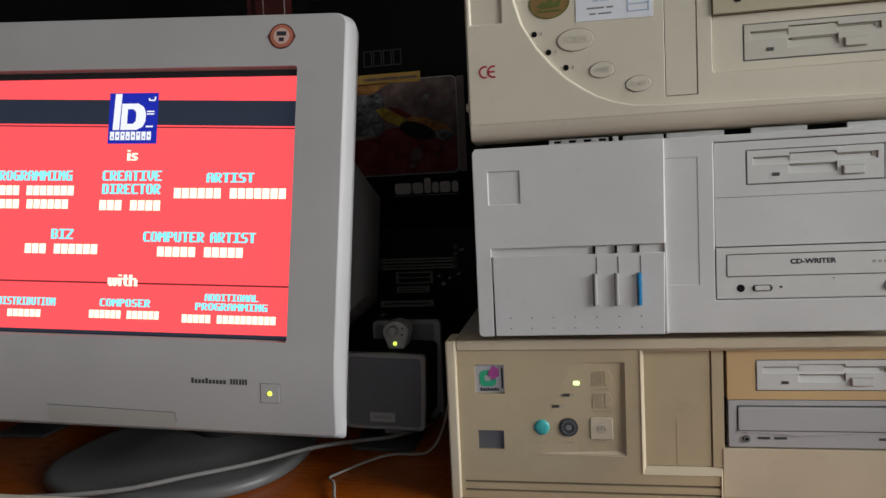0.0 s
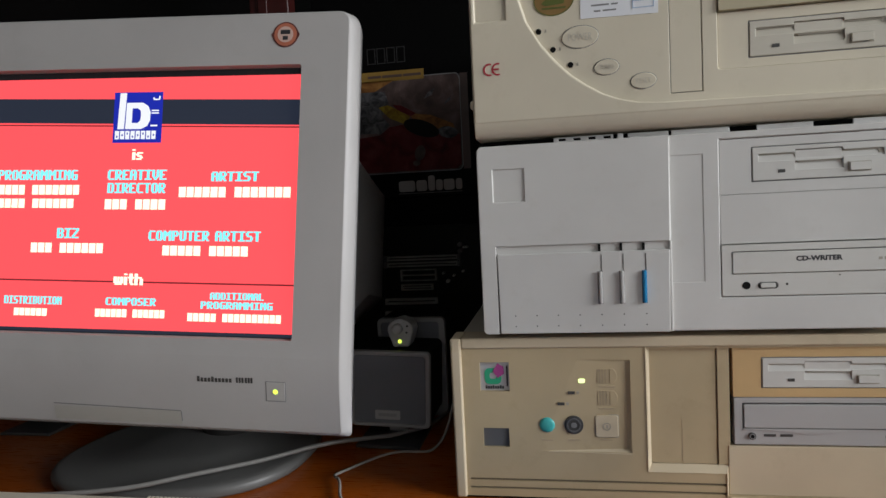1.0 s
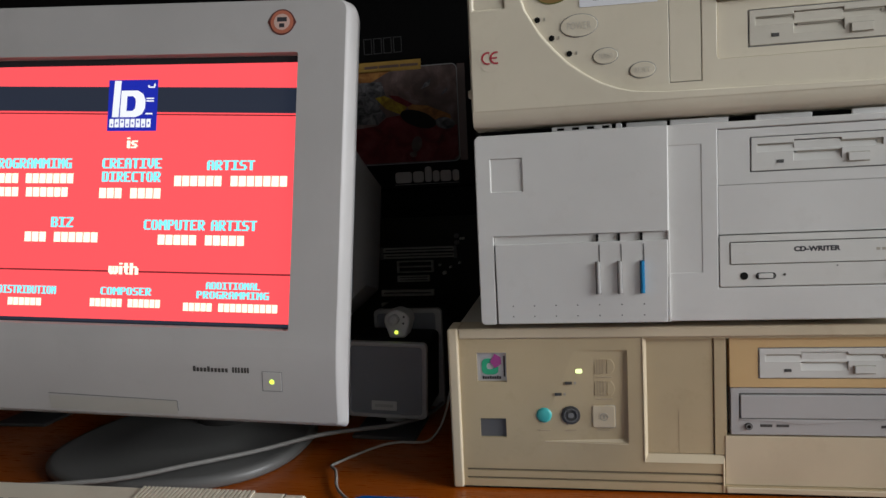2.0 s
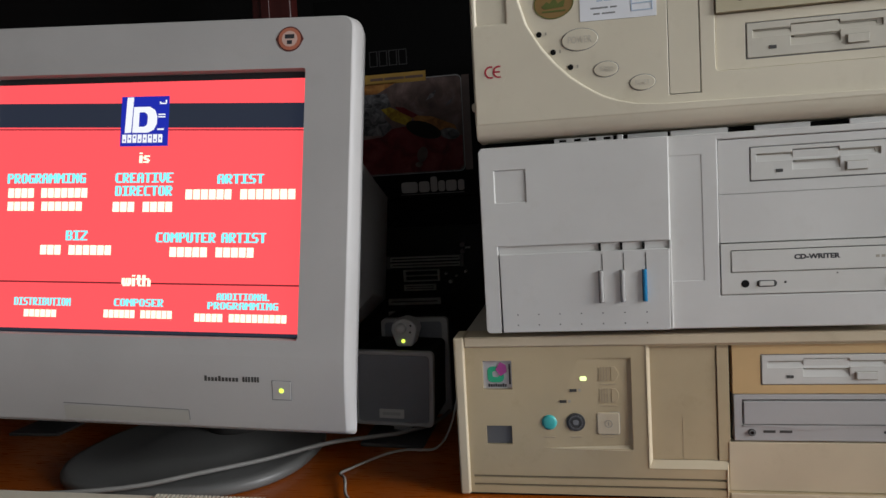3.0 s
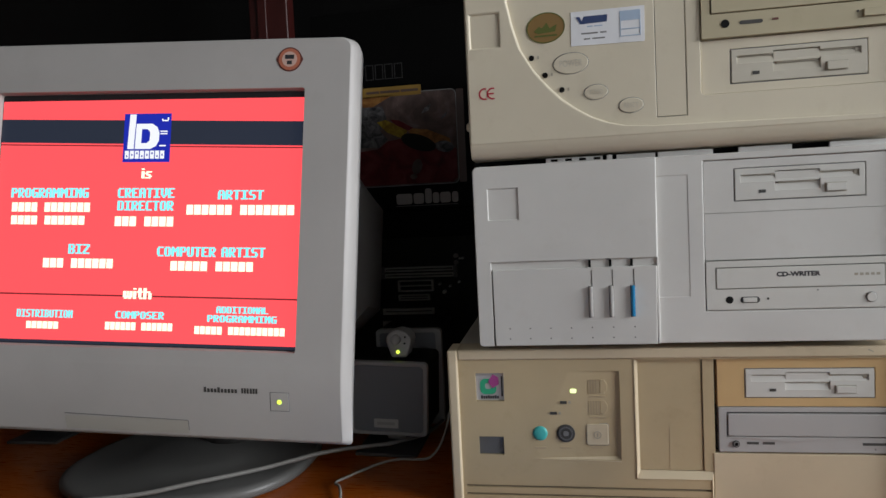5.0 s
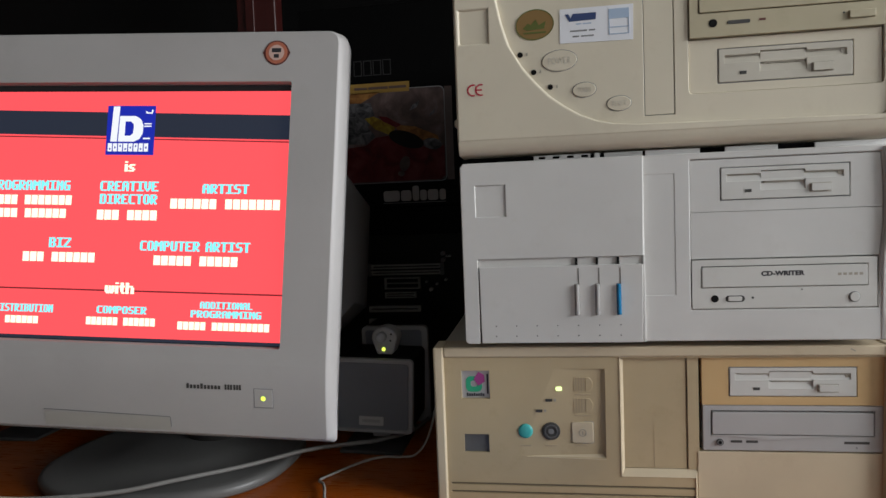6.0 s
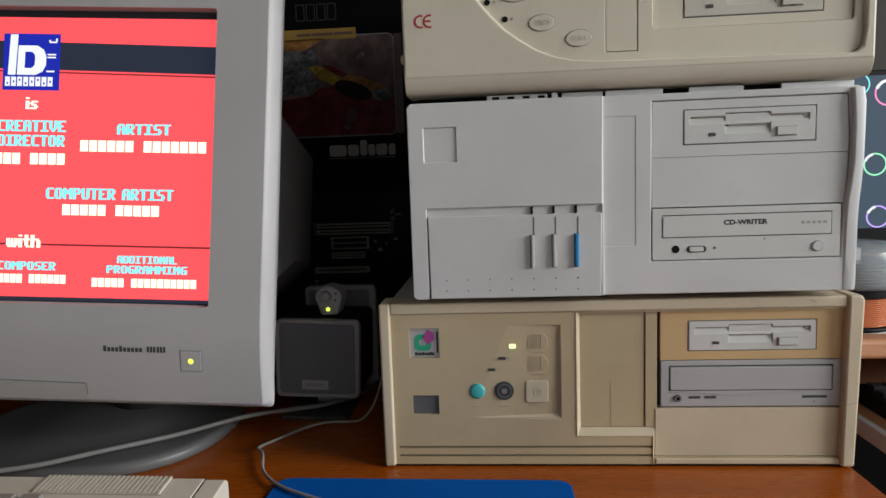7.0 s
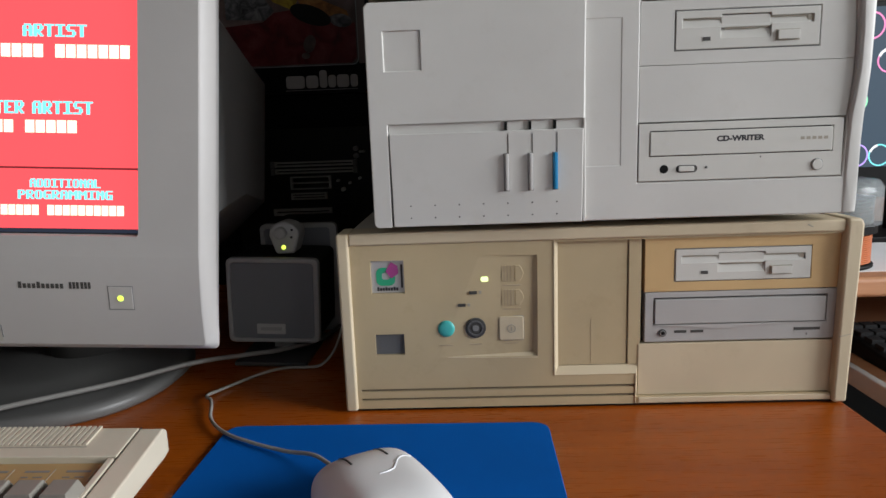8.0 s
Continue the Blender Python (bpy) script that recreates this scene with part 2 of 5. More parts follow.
MAKER_PALE = material("pale_maker_print", (0.34, 0.32, 0.31), 0.4, spec=0.15)

# ---- building helpers ----
BASE = {}


def thing(name, m, label, category, group="", local=False):
    """An Empty at the base of a thing. Parts are written in the world's measures, or, if local, in its own."""
    ob = new(name)
    ob.empty_display_size = 0.02
    ob.matrix_world = m
    BASE[ob] = Matrix() if local else m.inverted()
    return tagged(ob, label, category, group)


def part(name, bm, mat, parent, label="", bevel=0.0, seg=2, smooth=False):
    root = parent
    while root.parent:
        root = root.parent
    bm.transform(BASE.get(root, Matrix()))
    bmesh.ops.recalc_face_normals(bm, faces=bm.faces)
    me = bpy.data.meshes.new(name)
    bm.to_mesh(me)
    bm.free()
    me.materials.append(mat)
    ob = new(name, me)
    ob.parent = parent
    if smooth:
        for p in me.polygons:
            p.use_smooth = True
    if bevel:
        md = ob.modifiers.new("edge", "BEVEL")
        md.width, md.segments, md.limit_method, md.angle_limit = bevel, seg, "ANGLE", radians(35)
        md.harden_normals = True
        for p in me.polygons:
            p.use_smooth = True
    if label:
        ob["label"] = label
    return ob


def solid(name, bm, mat, label, category, kind="", bevel=0.0, smooth=False):
    """A thing, or a piece of the setting, that is one mesh."""
    bmesh.ops.recalc_face_normals(bm, faces=bm.faces)
    me = bpy.data.meshes.new(name)
    bm.to_mesh(me)
    bm.free()
    me.materials.append(mat)
    ob = new(name, me)
    for p in me.polygons:
        p.use_smooth = smooth or bevel > 0
    if bevel:
        md = ob.modifiers.new("edge", "BEVEL")
        md.width, md.segments, md.limit_method, md.angle_limit = bevel, 2, "ANGLE", radians(35)
        md.harden_normals = True
    return tagged(ob, label, category, "", kind)


def box(x0, x1, y0, y1, z0, z1, bm=None):
    bm = bm or bmesh.new()
    v = [bm.verts.new((x, y, z)) for x in (x0, x1) for y in (y0, y1) for z in (z0, z1)]
    for f in ((0, 1, 3, 2), (4, 6, 7, 5), (0, 4, 5, 1), (2, 3, 7, 6), (0, 2, 6, 4), (1, 5, 7, 3)):
        bm.faces.new([v[i] for i in f])
    return bm


def rect(x0, x1, z0, z1):
    return [(x0, z0), (x1, z0), (x1, z1), (x0, z1)]


def round_rect(x0, x1, z0, z1, r, n=5):
    pts = []
    for cx, cz, a0 in ((x1 - r, z1 - r, 0), (x0 + r, z1 - r, 90), (x0 + r, z0 + r, 180), (x1 - r, z0 + r, 270)):
        for k in range(n + 1):
            a = radians(a0 + 90 * k / n)
            pts.append((cx + r * math.cos(a), cz + r * math.sin(a)))
    return pts


def oval(cx, cz, a, b, n=36, tilt=0.0):
    c, s = math.cos(radians(tilt)), math.sin(radians(tilt))
    pts = []
    for k in range(n):
        u, v = a * math.cos(2 * math.pi * k / n), b * math.sin(2 * math.pi * k / n)
        pts.append((cx + u * c - v * s, cz + u * s + v * c))
    return pts


def plate(outer, y0, y1, holes=(), bm=None):
    """A plate in the x-z plane, from y0 (its face) to y1, with holes right through."""
    bm = bm or bmesh.new()
    edges = []
    for loop in (outer, *holes):
        vs = [bm.verts.new((x, y0, z)) for x, z in loop]
        edges += [bm.edges.new((vs[i], vs[(i + 1) % len(vs)])) for i in range(len(vs))]
    if holes:
        fs = [g for g in bmesh.ops.triangle_fill(bm, use_beauty=True, use_dissolve=False, edges=edges, normal=(0, -1, 0))["geom"] if isinstance(g, bmesh.types.BMFace)]
    else:
        fs = [bm.faces.new(vs)]
    g = bmesh.ops.extrude_face_region(bm, geom=fs)["geom"]
    bmesh.ops.translate(bm, verts=[v for v in g if isinstance(v, bmesh.types.BMVert)], vec=(0, y1 - y0, 0))
    return bm


def disc(cx, cz, r, y0, y1, n=24):
    return plate(oval(cx, cz, r, r, n), y0, y1)


def turned(cx, cy, profile, n=48):
    """A turned form round an upright axis: profile of (radius, z)."""
    bm = bmesh.new()
    rings = []
    for r, z in profile:
        rings.append([bm.verts.new((cx + r * math.cos(2 * math.pi * k / n), cy + r * math.sin(2 * math.pi * k / n), z)) for k in range(n)])
    for a, b in zip(rings, rings[1:]):
        for k in range(n):
            bm.faces.new((a[k], a[(k + 1) % n], b[(k + 1) % n], b[k]))
    if profile[0][0] > 1e-6:
        bm.faces.new(rings[0])
    if profile[-1][0] > 1e-6:
        bm.faces.new(rings[-1])
    return bm


def loft(sections):
    """Skins closed sections of equal count, with both ends capped."""
    bm = bmesh.new()
    rows = [[bm.verts.new(p) for p in s] for s in sections]
    n = len(rows[0])
    for a, b in zip(rows, rows[1:]):
        for k in range(n):
            bm.faces.new((a[k], a[(k + 1) % n], b[(k + 1) % n], b[k]))
    bm.faces.new(rows[0])
    bm.faces.new(rows[-1])
    return bm


def smooth_path(points, step=6):
    pts = [Vector(p) for p in points]
    out = []
    for i in range(len(pts) - 1):
        p0, p1, p2, p3 = pts[max(i - 1, 0)], pts[i], pts[i + 1], pts[min(i + 2, len(pts) - 1)]
        for k in range(step):
            t = k / step
            out.append(0.5 * ((2 * p1) + (p2 - p0) * t + (2 * p0 - 5 * p1 + 4 * p2 - p3) * t * t + (3 * p1 - p0 - 3 * p2 + p3) * t ** 3))
    out.append(pts[-1])
    return out


def tube(points, r, n=10, step=8):
    path = smooth_path(points, step)
    rows = []
    for i, p in enumerate(path):
        d = (path[min(i + 1, len(path) - 1)] - path[max(i - 1, 0)]).normalized()
        side = d.cross(Vector((0, 0, 1)))
        side = side.normalized() if side.length > 1e-3 else Vector((1, 0, 0))
        up = side.cross(d).normalized()
        rows.append([p + side * (r * math.cos(2 * math.pi * k / n)) + up * (r * math.sin(2 * math.pi * k / n)) for k in range(n)])
    return loft(rows)


def letters(name, words, x0, x1, z0, z1, y, mat, parent, thick=0.0001, label="", bold=0.0):
    """Words in the built-in font, fitted to a box in the x-z plane."""
    cu = bpy.data.curves.new(name, "FONT")
    cu.body, cu.extrude, cu.resolution_u, cu.offset = words, 0.02, 3, bold
    tmp = new(name, cu)
    me = bpy.data.meshes.new_from_object(tmp.evaluated_get(bpy.context.evaluated_depsgraph_get()))
    bpy.data.objects.remove(tmp)
    bm = bmesh.new()
    bm.from_mesh(me)
    bpy.data.meshes.remove(me)
    xs, ys = [v.co.x for v in bm.verts], [v.co.y for v in bm.verts]
    sx, sz = (x1 - x0) / (max(xs) - min(xs)), (z1 - z0) / (max(ys) - min(ys))
    ax, az = min(xs), min(ys)
    for v in bm.verts:
        v.co = Vector((x0 + (v.co.x - ax) * sx, y - thick * (1 if v.co.z > 0 else 0), z0 + (v.co.y - az) * sz))
    return part(name, bm, mat, parent, label)


def bars(name, words, x0, x1, z0, z1, y, mat, parent, gap=0.12, thick=0.0001):
    """Plain bars for writing: one a word, by the words' lengths."""
    total = sum(words) + gap * 8 * (len(words) - 1)
    x = x0
    for n in words:
        w = (x1 - x0) * n / total
        part(name, plate(rect(x, x + w, z0, z1), y - thick, y), mat, parent)
        x += w + (x1 - x0) * gap * 8 / total

DESK_Z = 0.752

# ---- the room ----
solid("floor", box(-2.6, 3.6, -2.8, 1.9, -0.1, 0.0), FLOOR_TILE, "grey-brown room floor under the desks", "floor", "structure")
solid("ceiling", box(-2.6, 3.6, -2.8, 1.9, 2.6, 2.7), LOW_BOUNCE_CEILING, "unseen ceiling, darkened to cut bounce light", "ceiling", "structure")
solid("wall_north", box(-2.6, 3.6, 1.7, 1.8, 0.0, 2.6), LOW_BOUNCE_WALL, "taupe wall behind the desks, darkened to cut bounce light", "wall", "structure")
# Unseen reflector: pale only to throw light onto faces turned south.
solid("wall_south", box(-2.6, 3.6, -2.8, -2.7, 0.0, 2.6), BOUNCE_WALL, "unseen pale wall added to bounce light onto the fronts", "wall", "structure")
solid("wall_west", box(-2.6, -2.5, -2.7, 1.7, 0.0, 2.6), LOW_BOUNCE_WALL, "unseen taupe wall, darkened to cut bounce light", "wall", "structure")
east = box(3.4, 3.55, -2.7, -2.08, 0.0, 2.6)
box(3.4, 3.55, -0.02, 1.7, 0.0, 2.6, east)
box(3.4, 3.55, -2.08, -0.02, 0.0, 1.25, east)
box(3.4, 3.55, -2.08, -0.02, 2.45, 2.6, east)
solid("wall_east", east, LOW_BOUNCE_WALL, "taupe wall with a window opening, darkened to cut bounce light", "wall", "structure")

# ---- the main desk ----
desk = thing("desk", pose(-0.4, 0.0, 0.0), "orange-brown veneered wooden desk with a glossy top", "desk")
part("tabletop", box(-1.25, 0.389, -0.45, 0.62, DESK_Z - 0.028, DESK_Z), DESK, desk, bevel=0.002)
for x in (-1.22, 0.36):
    part("side_panel", box(x, x + 0.025, -0.38, 0.58, 0.0, DESK_Z - 0.029), DESK_EDGE, desk)

# ---- dark hutch behind the desk ----
hutch = thing("hutch", pose(-0.6, 0.8, 0.0), "dark red mahogany hutch with a black interior", "cabinet")
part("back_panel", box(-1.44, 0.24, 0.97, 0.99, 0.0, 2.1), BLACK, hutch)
part("post", box(-0.525, -0.438, 0.74, 0.78, 0.0, 2.1), MAHOGANY, hutch, bevel=0.004)
part("moulding", box(-0.503, -0.483, 0.734, 0.74, 0.0, 2.1), MAHOGANY, hutch, bevel=0.002)
part("side_panel", box(-1.44, -1.41, 0.64, 0.96, 0.0, 2.1), MAHOGANY, hutch)
part("side_panel", box(0.21, 0.24, 0.64, 0.96, 0.0, 2.1), MAHOGANY, hutch)
part("top_panel", box(-1.44, 0.24, 0.64, 0.99, 2.1, 2.13), MAHOGANY, hutch)

# ---- computers in a stack ----


def floppy_drive(x0, x1, z0, z1, y, mat, parent, gaps=SHADOW_GAP, lamp=0.215):
    """A three-and-a-half-inch drive: face with slot and finger well, flap, eject button, lamp."""
    w, h = x1 - x0, z1 - z0

    def at(a, b):
        return x0 + a * w, z0 + b * h

    def r(a0, a1, b0, b1):
        return rect(*(at(a0, b0)[0], at(a1, b0)[0], at(a0, b0)[1], at(a0, b1)[1]))
    well = [at(0.045, 0.57), at(0.315, 0.57), at(0.315, 0.27), at(0.662, 0.27), at(0.662, 0.6), at(0.955, 0.6), at(0.955, 0.8), at(0.66, 0.8), at(0.66, 0.88), at(0.315, 0.88), at(0.315, 0.8), at(0.045, 0.8)]
    face = part("floppy_drive", plate(rect(x0, x1, z0, z1), y - 0.0015, y + 0.006, [well]), mat, parent, bevel=0.0005)
    part("edge_gap", plate(rect(x0 - 0.0007, x1 + 0.0007, z0 - 0.0007, z1 + 0.0007), y - 0.0002, y + 0.004, [rect(x0 + 0.001, x1 - 0.001, z0 + 0.001, z1 - 0.001)]), INK_GREY, face)
    # the floor of the slot slopes back towards its upper edge
    floor_w = loft([[(at(a, 0)[0], yy, at(0, b)[1]) for b, yy in ((0.55, y - 0.0012), (0.82, y + 0.0012), (0.82, y + 0.003), (0.55, y + 0.003))] for a in (0.03, 0.97)])
    part("well", floor_w, mat, face)
    ramp = loft([[(at(a, 0)[0], yy, at(0, b)[1]) for b, yy in ((0.25, y - 0.0013), (0.50, y + 0.0010), (0.50, y + 0.003), (0.25, y + 0.003))] for a in (0.30, 0.675)])
    part("finger_ramp", ramp, mat, face)
    part("flap", plate(r(0.318, 0.658, 0.535, 0.86), y - 0.0005, y + 0.002), mat, face, bevel=0.0004)
    # Grey strips paint the shade along the slot's upper edge.
    part("slot", plate(r(0.06, 0.318, 0.765, 0.80), y - 0.0001, y + 0.002), gaps, face)
    part("slot", plate(r(0.658, 0.95, 0.755, 0.80), y - 0.0001, y + 0.002), gaps, face)
    part("slot_end", plate(r(0.918, 0.955, 0.61, 0.79), y - 0.0003, y + 0.002), gaps, face)
    part("lower_slot", plate(r(0.345, 0.655, 0.50, 0.535), y - 0.0002, y + 0.002), gaps, face)
    part("eject_button", plate(r(0.705, 0.855, 0.17, 0.41), y - 0.0035, y), mat, face, bevel=0.0004)
    part("button_gap", plate(r(0.694, 0.862, 0.135, 0.435), y - 0.0017, y - 0.0008), gaps, face)
    part("activity_lamp", plate(r(lamp - 0.026, lamp + 0.026, 0.21, 0.31), y - 0.0019, y - 0.001), SHADOW_GAP, face)
    return face


def side_walls(x0, x1, y0, y1, z0, z1, mat, parent, name="cover"):
    return part(name, box(x0, x1, y0, y1, z0, z1), mat, parent, bevel=0.003)


# the lowest: wide cream case
low = thing("desktop_computer", pose(0.195, 0.2, DESK_Z), "wide aged-cream desktop computer with one yellowed drive bay", "computer", "stacked computers")
side_walls(0.003, 0.388, 0.03, 0.42, 0.755, 0.895, CASE_STEEL, low)
for fx in (0.03, 0.36):
    for fy in (0.06, 0.38):
        part("foot", box(fx - 0.01, fx + 0.01, fy - 0.01, fy + 0.01, DESK_Z, 0.756), BLACK, low)
ctrl = [(0.1072, 0.8765), (0.1515, 0.8765), (0.1512, 0.7955), (0.0742, 0.7965)]
opening = [(0.1652, 0.886), (0.1652, 0.7803), (0.2284, 0.7803), (0.2284, 0.760), (0.3815, 0.760), (0.3815, 0.886)]
part("front_bezel", plate(rect(0.0055, 0.383, 0.7541, 0.8965), 0.0, 0.031,
     [ctrl, opening, rect(0.023, 0.049, 0.849, 0.875), rect(0.024, 0.047, 0.799, 0.816), rect(0.0105, 0.2275, 0.7683, 0.7705), rect(0.0105, 0.2275, 0.7607, 0.7628)]),
     CREAM, low)
# Floor coloured brown to paint the shade inside the cream grooves.
part("groove_floor", plate(rect(0.009, 0.229, 0.759, 0.772), 0.002, 0.006), GROOVE_SHADE, low)
part("side_rail", plate(rect(-0.002, 0.0075, 0.7532, 0.897), -0.0035, 0.031), CREAM_PALE, low, bevel=0.0022, seg=3)
part("side_rail", plate([(0.379, 0.7532), (0.3895, 0.7532), (0.3935, 0.893), (0.3915, 0.8975), (0.381, 0.8975)], -0.0045, 0.031), CREAM_PALE, low, bevel=0.0022, seg=3)
part("top_lip", box(0.0075, 0.381, -0.0022, 0.03, 0.8875, 0.8968), CREAM_PALE, low, bevel=0.0018, seg=3)
part("scuff", plate([(0.3520, 0.8935), (0.3560, 0.8915), (0.3568, 0.8920), (0.3530, 0.8942)], -0.0024, -0.0021), INK_SOFT, low, "short grey scuff")
part("scuff", plate([(0.3800, 0.8062), (0.3895, 0.8085), (0.3895, 0.8089), (0.3800, 0.8068)], -0.0047, -0.0044), INK_SOFT, low, "thin grey scratch")
# Black strip painting the shadow between case and desk.
part("underside", box(0.004, 0.386, 0.0006, 0.4, 0.7524, 0.7548), BLACK, low)
step = bmesh.new()
outer = [step.verts.new((x, -0.0008, z)) for x, z in ((0.1644, 0.8875), (0.1644, 0.7794), (0.2278, 0.7794), (0.2278, 0.7545))]
inner = [step.verts.new((x, 0.0044, z)) for x, z in ((0.1679, 0.8875), (0.1679, 0.7852), (0.2303, 0.7852), (0.2303, 0.7545))]
faces = [step.faces.new((outer[k], outer[k + 1], inner[k + 1], inner[k])) for k in range(3)]
g = bmesh.ops.extrude_face_region(step, geom=faces)["geom"]
bmesh.ops.translate(step, verts=[v for v in g if isinstance(v, bmesh.types.BMVert)], vec=(0, 0.006, 0))
bmesh.ops.recalc_face_normals(step, faces=step.faces)
# Paler than the bezel, so the light on the chamfer is partly in the colour.
part("step_edge", step, CREAM_PALE, low)
part("bottom_lip", box(0.2298, 0.3795, -0.001, 0.03, 0.7543, 0.7592), CREAM_PALE, low, bevel=0.001)


def fy(x, z):
    """How far the slanted control panel lies back at a place."""
    return max(0.0002, 0.05 * ((x - 0.107) * 0.9245 - (z - 0.8765) * 0.3813)) + 0.0001


floor_bm = bmesh.new()
fv = [floor_bm.verts.new((x, 0.05 * ((x - 0.107) * 0.9245 - (z - 0.8765) * 0.3813), z)) for x, z in ((0.07256, 0.793), (0.154, 0.793), (0.154, 0.879), (0.10803, 0.879))]
g = bmesh.ops.extrude_face_region(floor_bm, geom=[floor_bm.faces.new(fv)])["geom"]
bmesh.ops.translate(floor_bm, verts=[v for v in g if isinstance(v, bmesh.types.BMVert)], vec=(0, 0.004, 0))
panel = part("control_panel", floor_bm, CREAM, low)
ledge = bmesh.new()
lv = [ledge.verts.new(p) for p in ((0.080, -0.0004, 0.7958), (0.1514, -0.0004, 0.7944), (0.1514, 0.0046, 0.7992), (0.088, 0.0008, 0.7968))]
g = bmesh.ops.extrude_face_region(ledge, geom=[ledge.faces.new(lv)])["geom"]
bmesh.ops.translate(ledge, verts=[v for v in g if isinstance(v, bmesh.types.BMVert)], vec=(0, 0.003, -0.002))
bmesh.ops.recalc_face_normals(ledge, faces=ledge.faces)
# Pale cream paints the bright upward-facing lip.
part("panel_ledge", ledge, CREAM_PALE, panel)
side = bmesh.new()
sv = [side.verts.new(p) for p in ((0.1518, -0.0002, 0.8768), (0.1475, fy(0.1475, 0.872) + 0.0003, 0.872), (0.1475, fy(0.1475, 0.80) + 0.0003, 0.80), (0.1518, -0.0002, 0.7952))]
g = bmesh.ops.extrude_face_region(side, geom=[side.faces.new(sv)])["geom"]
bmesh.ops.translate(side, verts=[v for v in g if isinstance(v, bmesh.types.BMVert)], vec=(0.001, 0.003, 0))
part("panel_side", side, CREAM, panel)
part("power_lamp", plate(round_rect(0.1082, 0.1138, 0.8566, 0.8602, 0.0012), fy(0.111, 0.858) - 0.0009, 0.004), LED_WARM, panel, "lit pale-green lamp")
for lx, lz in ((0.102, 0.848), (0.093, 0.8382)):
    part("lamp", plate(rect(lx - 0.003, lx + 0.003, lz - 0.0012, lz + 0.0012), -0.0006, 0.004), SHADOW_GAP, panel)
    part("lamp_mark", plate(rect(lx + 0.0045, lx + 0.0065, lz - 0.0012, lz + 0.0012), fy(lx + 0.005, lz) - 0.0004, 0.004), INK_SOFT, panel)
for gz in (0.856, 0.8368):
    gy = fy(0.127, gz + 0.006) - 0.0006
    for k in range(4):
        part("grille_bar", plate(rect(0.1245 + k * 0.0024, 0.1256 + k * 0.0024, gz, gz + 0.0125), gy, gy + 0.003), CREAM, panel)
        part("grille_gap", plate(rect(0.1257 + k * 0.0024, 0.1267 + k * 0.0024, gz, gz + 0.0125), gy + 0.0002, gy + 0.003), INK_FAINT, panel)
    arc = [(0.1345, gz), (0.138, gz), (0.1405, gz + 0.003), (0.1412, gz + 0.006), (0.1405, gz + 0.009), (0.138, gz + 0.0125), (0.1345, gz + 0.0125)]
    part("grille_rim", plate(arc, fy(0.138, gz + 0.006) - 0.0008, 0.0065), CREAM, panel, bevel=0.0004)
    part("mark", plate(rect(0.125, 0.139, gz - 0.0036, gz - 0.0026), fy(0.132, gz - 0.003) - 0.0007, 0.0065), INK_FAINT, panel)
part("reset_button", turned(0, 0, [(0.0002, 0.0016), (0.0045, 0.0014), (0.0066, 0.0007), (0.0071, -0.004)], 28), TEAL, panel, "round teal button", smooth=True)
panel.children[-1].data.transform(BASE[low] @ pose(0.0803, 0.0, 0.8195, 90, 0, 0) @ BASE[low].inverted())
lock = part("key_lock", disc(0.1033, 0.8195, 0.0082, -0.0006, 0.008), SHADOW_GAP, panel, "dark round key lock", bevel=0.0006)
part("lock_ring", plate(oval(0.1033, 0.8195, 0.0062, 0.0062), -0.0012, 0.0, [oval(0.1033, 0.8195, 0.005, 0.005)]), BADGE_GREY, lock)
part("lock_slot", plate(round_rect(0.1009, 0.1057, 0.8174, 0.8216, 0.0015), -0.0011, 0.0), INK_GREY, lock)
pbtn = part("power_button", plate(round_rect(0.1215, 0.1408, 0.8085, 0.8278, 0.002), 0.0008, 0.008), CREAM_PALE, panel, bevel=0.0008)
part("button_gap", plate(round_rect(0.1209, 0.1414, 0.8079, 0.8284, 0.002), fy(0.131, 0.818) - 0.0002, 0.008), INK_SOFT, panel)
part("button_ring", plate(oval(0.1312, 0.8181, 0.0034, 0.0034), 0.0005, 0.0009, [oval(0.1312, 0.8181, 0.0027, 0.0027)]), INK_SOFT, pbtn)
part("button_mark", plate(rect(0.1307, 0.1317, 0.8165, 0.8197), 0.0005, 0.0009), INK_SOFT, pbtn)
for mx in (0.08, 0.103, 0.131):
    part("mark", plate(rect(mx - 0.005, mx + 0.005, 0.8055, 0.8066), fy(mx, 0.806) - 0.0007, 0.008), INK_FAINT, panel)
badge = part("badge", plate(rect(0.0232, 0.0488, 0.8492, 0.8748), 0.0028, 0.01), BADGE_SILVER, low, "silver badge with a green and magenta emblem")
em = round_rect(0.0270, 0.0418, 0.8548, 0.8692, 0.0045)
part("emblem_ring", plate(em, 0.0024, 0.0029, [round_rect(0.0315, 0.0376, 0.8596, 0.8652, 0.002)]), GREEN_PRINT, badge)
part("emblem_gem", plate([(0.0345, 0.8665), (0.0388, 0.8605), (0.0445, 0.8645), (0.044, 0.8705), (0.0388, 0.8735)], 0.0020, 0.0024), MAGENTA_PRINT, badge)
part("emblem_bar", plate(rect(0.0462, 0.0477, 0.853, 0.8715), 0.0024, 0.0029), INK, badge)
for k in range(8):
    part("emblem_mark", plate(rect(0.0275 + 0.0021 * k, 0.0291 + 0.0021 * k, 0.8508, 0.8532 if k % 3 else 0.8538), 0.0024, 0.0029), INK, badge)
part("badge", plate(rect(0.0242, 0.0468, 0.7992, 0.8158), 0.0020, 0.01), BADGE_GREY, low, "blank grey badge")
part("bay_door", plate(rect(0.1675, 0.2215, 0.7855, 0.8858), 0.0045, 0.02), CREAM, low, bevel=0.0005)
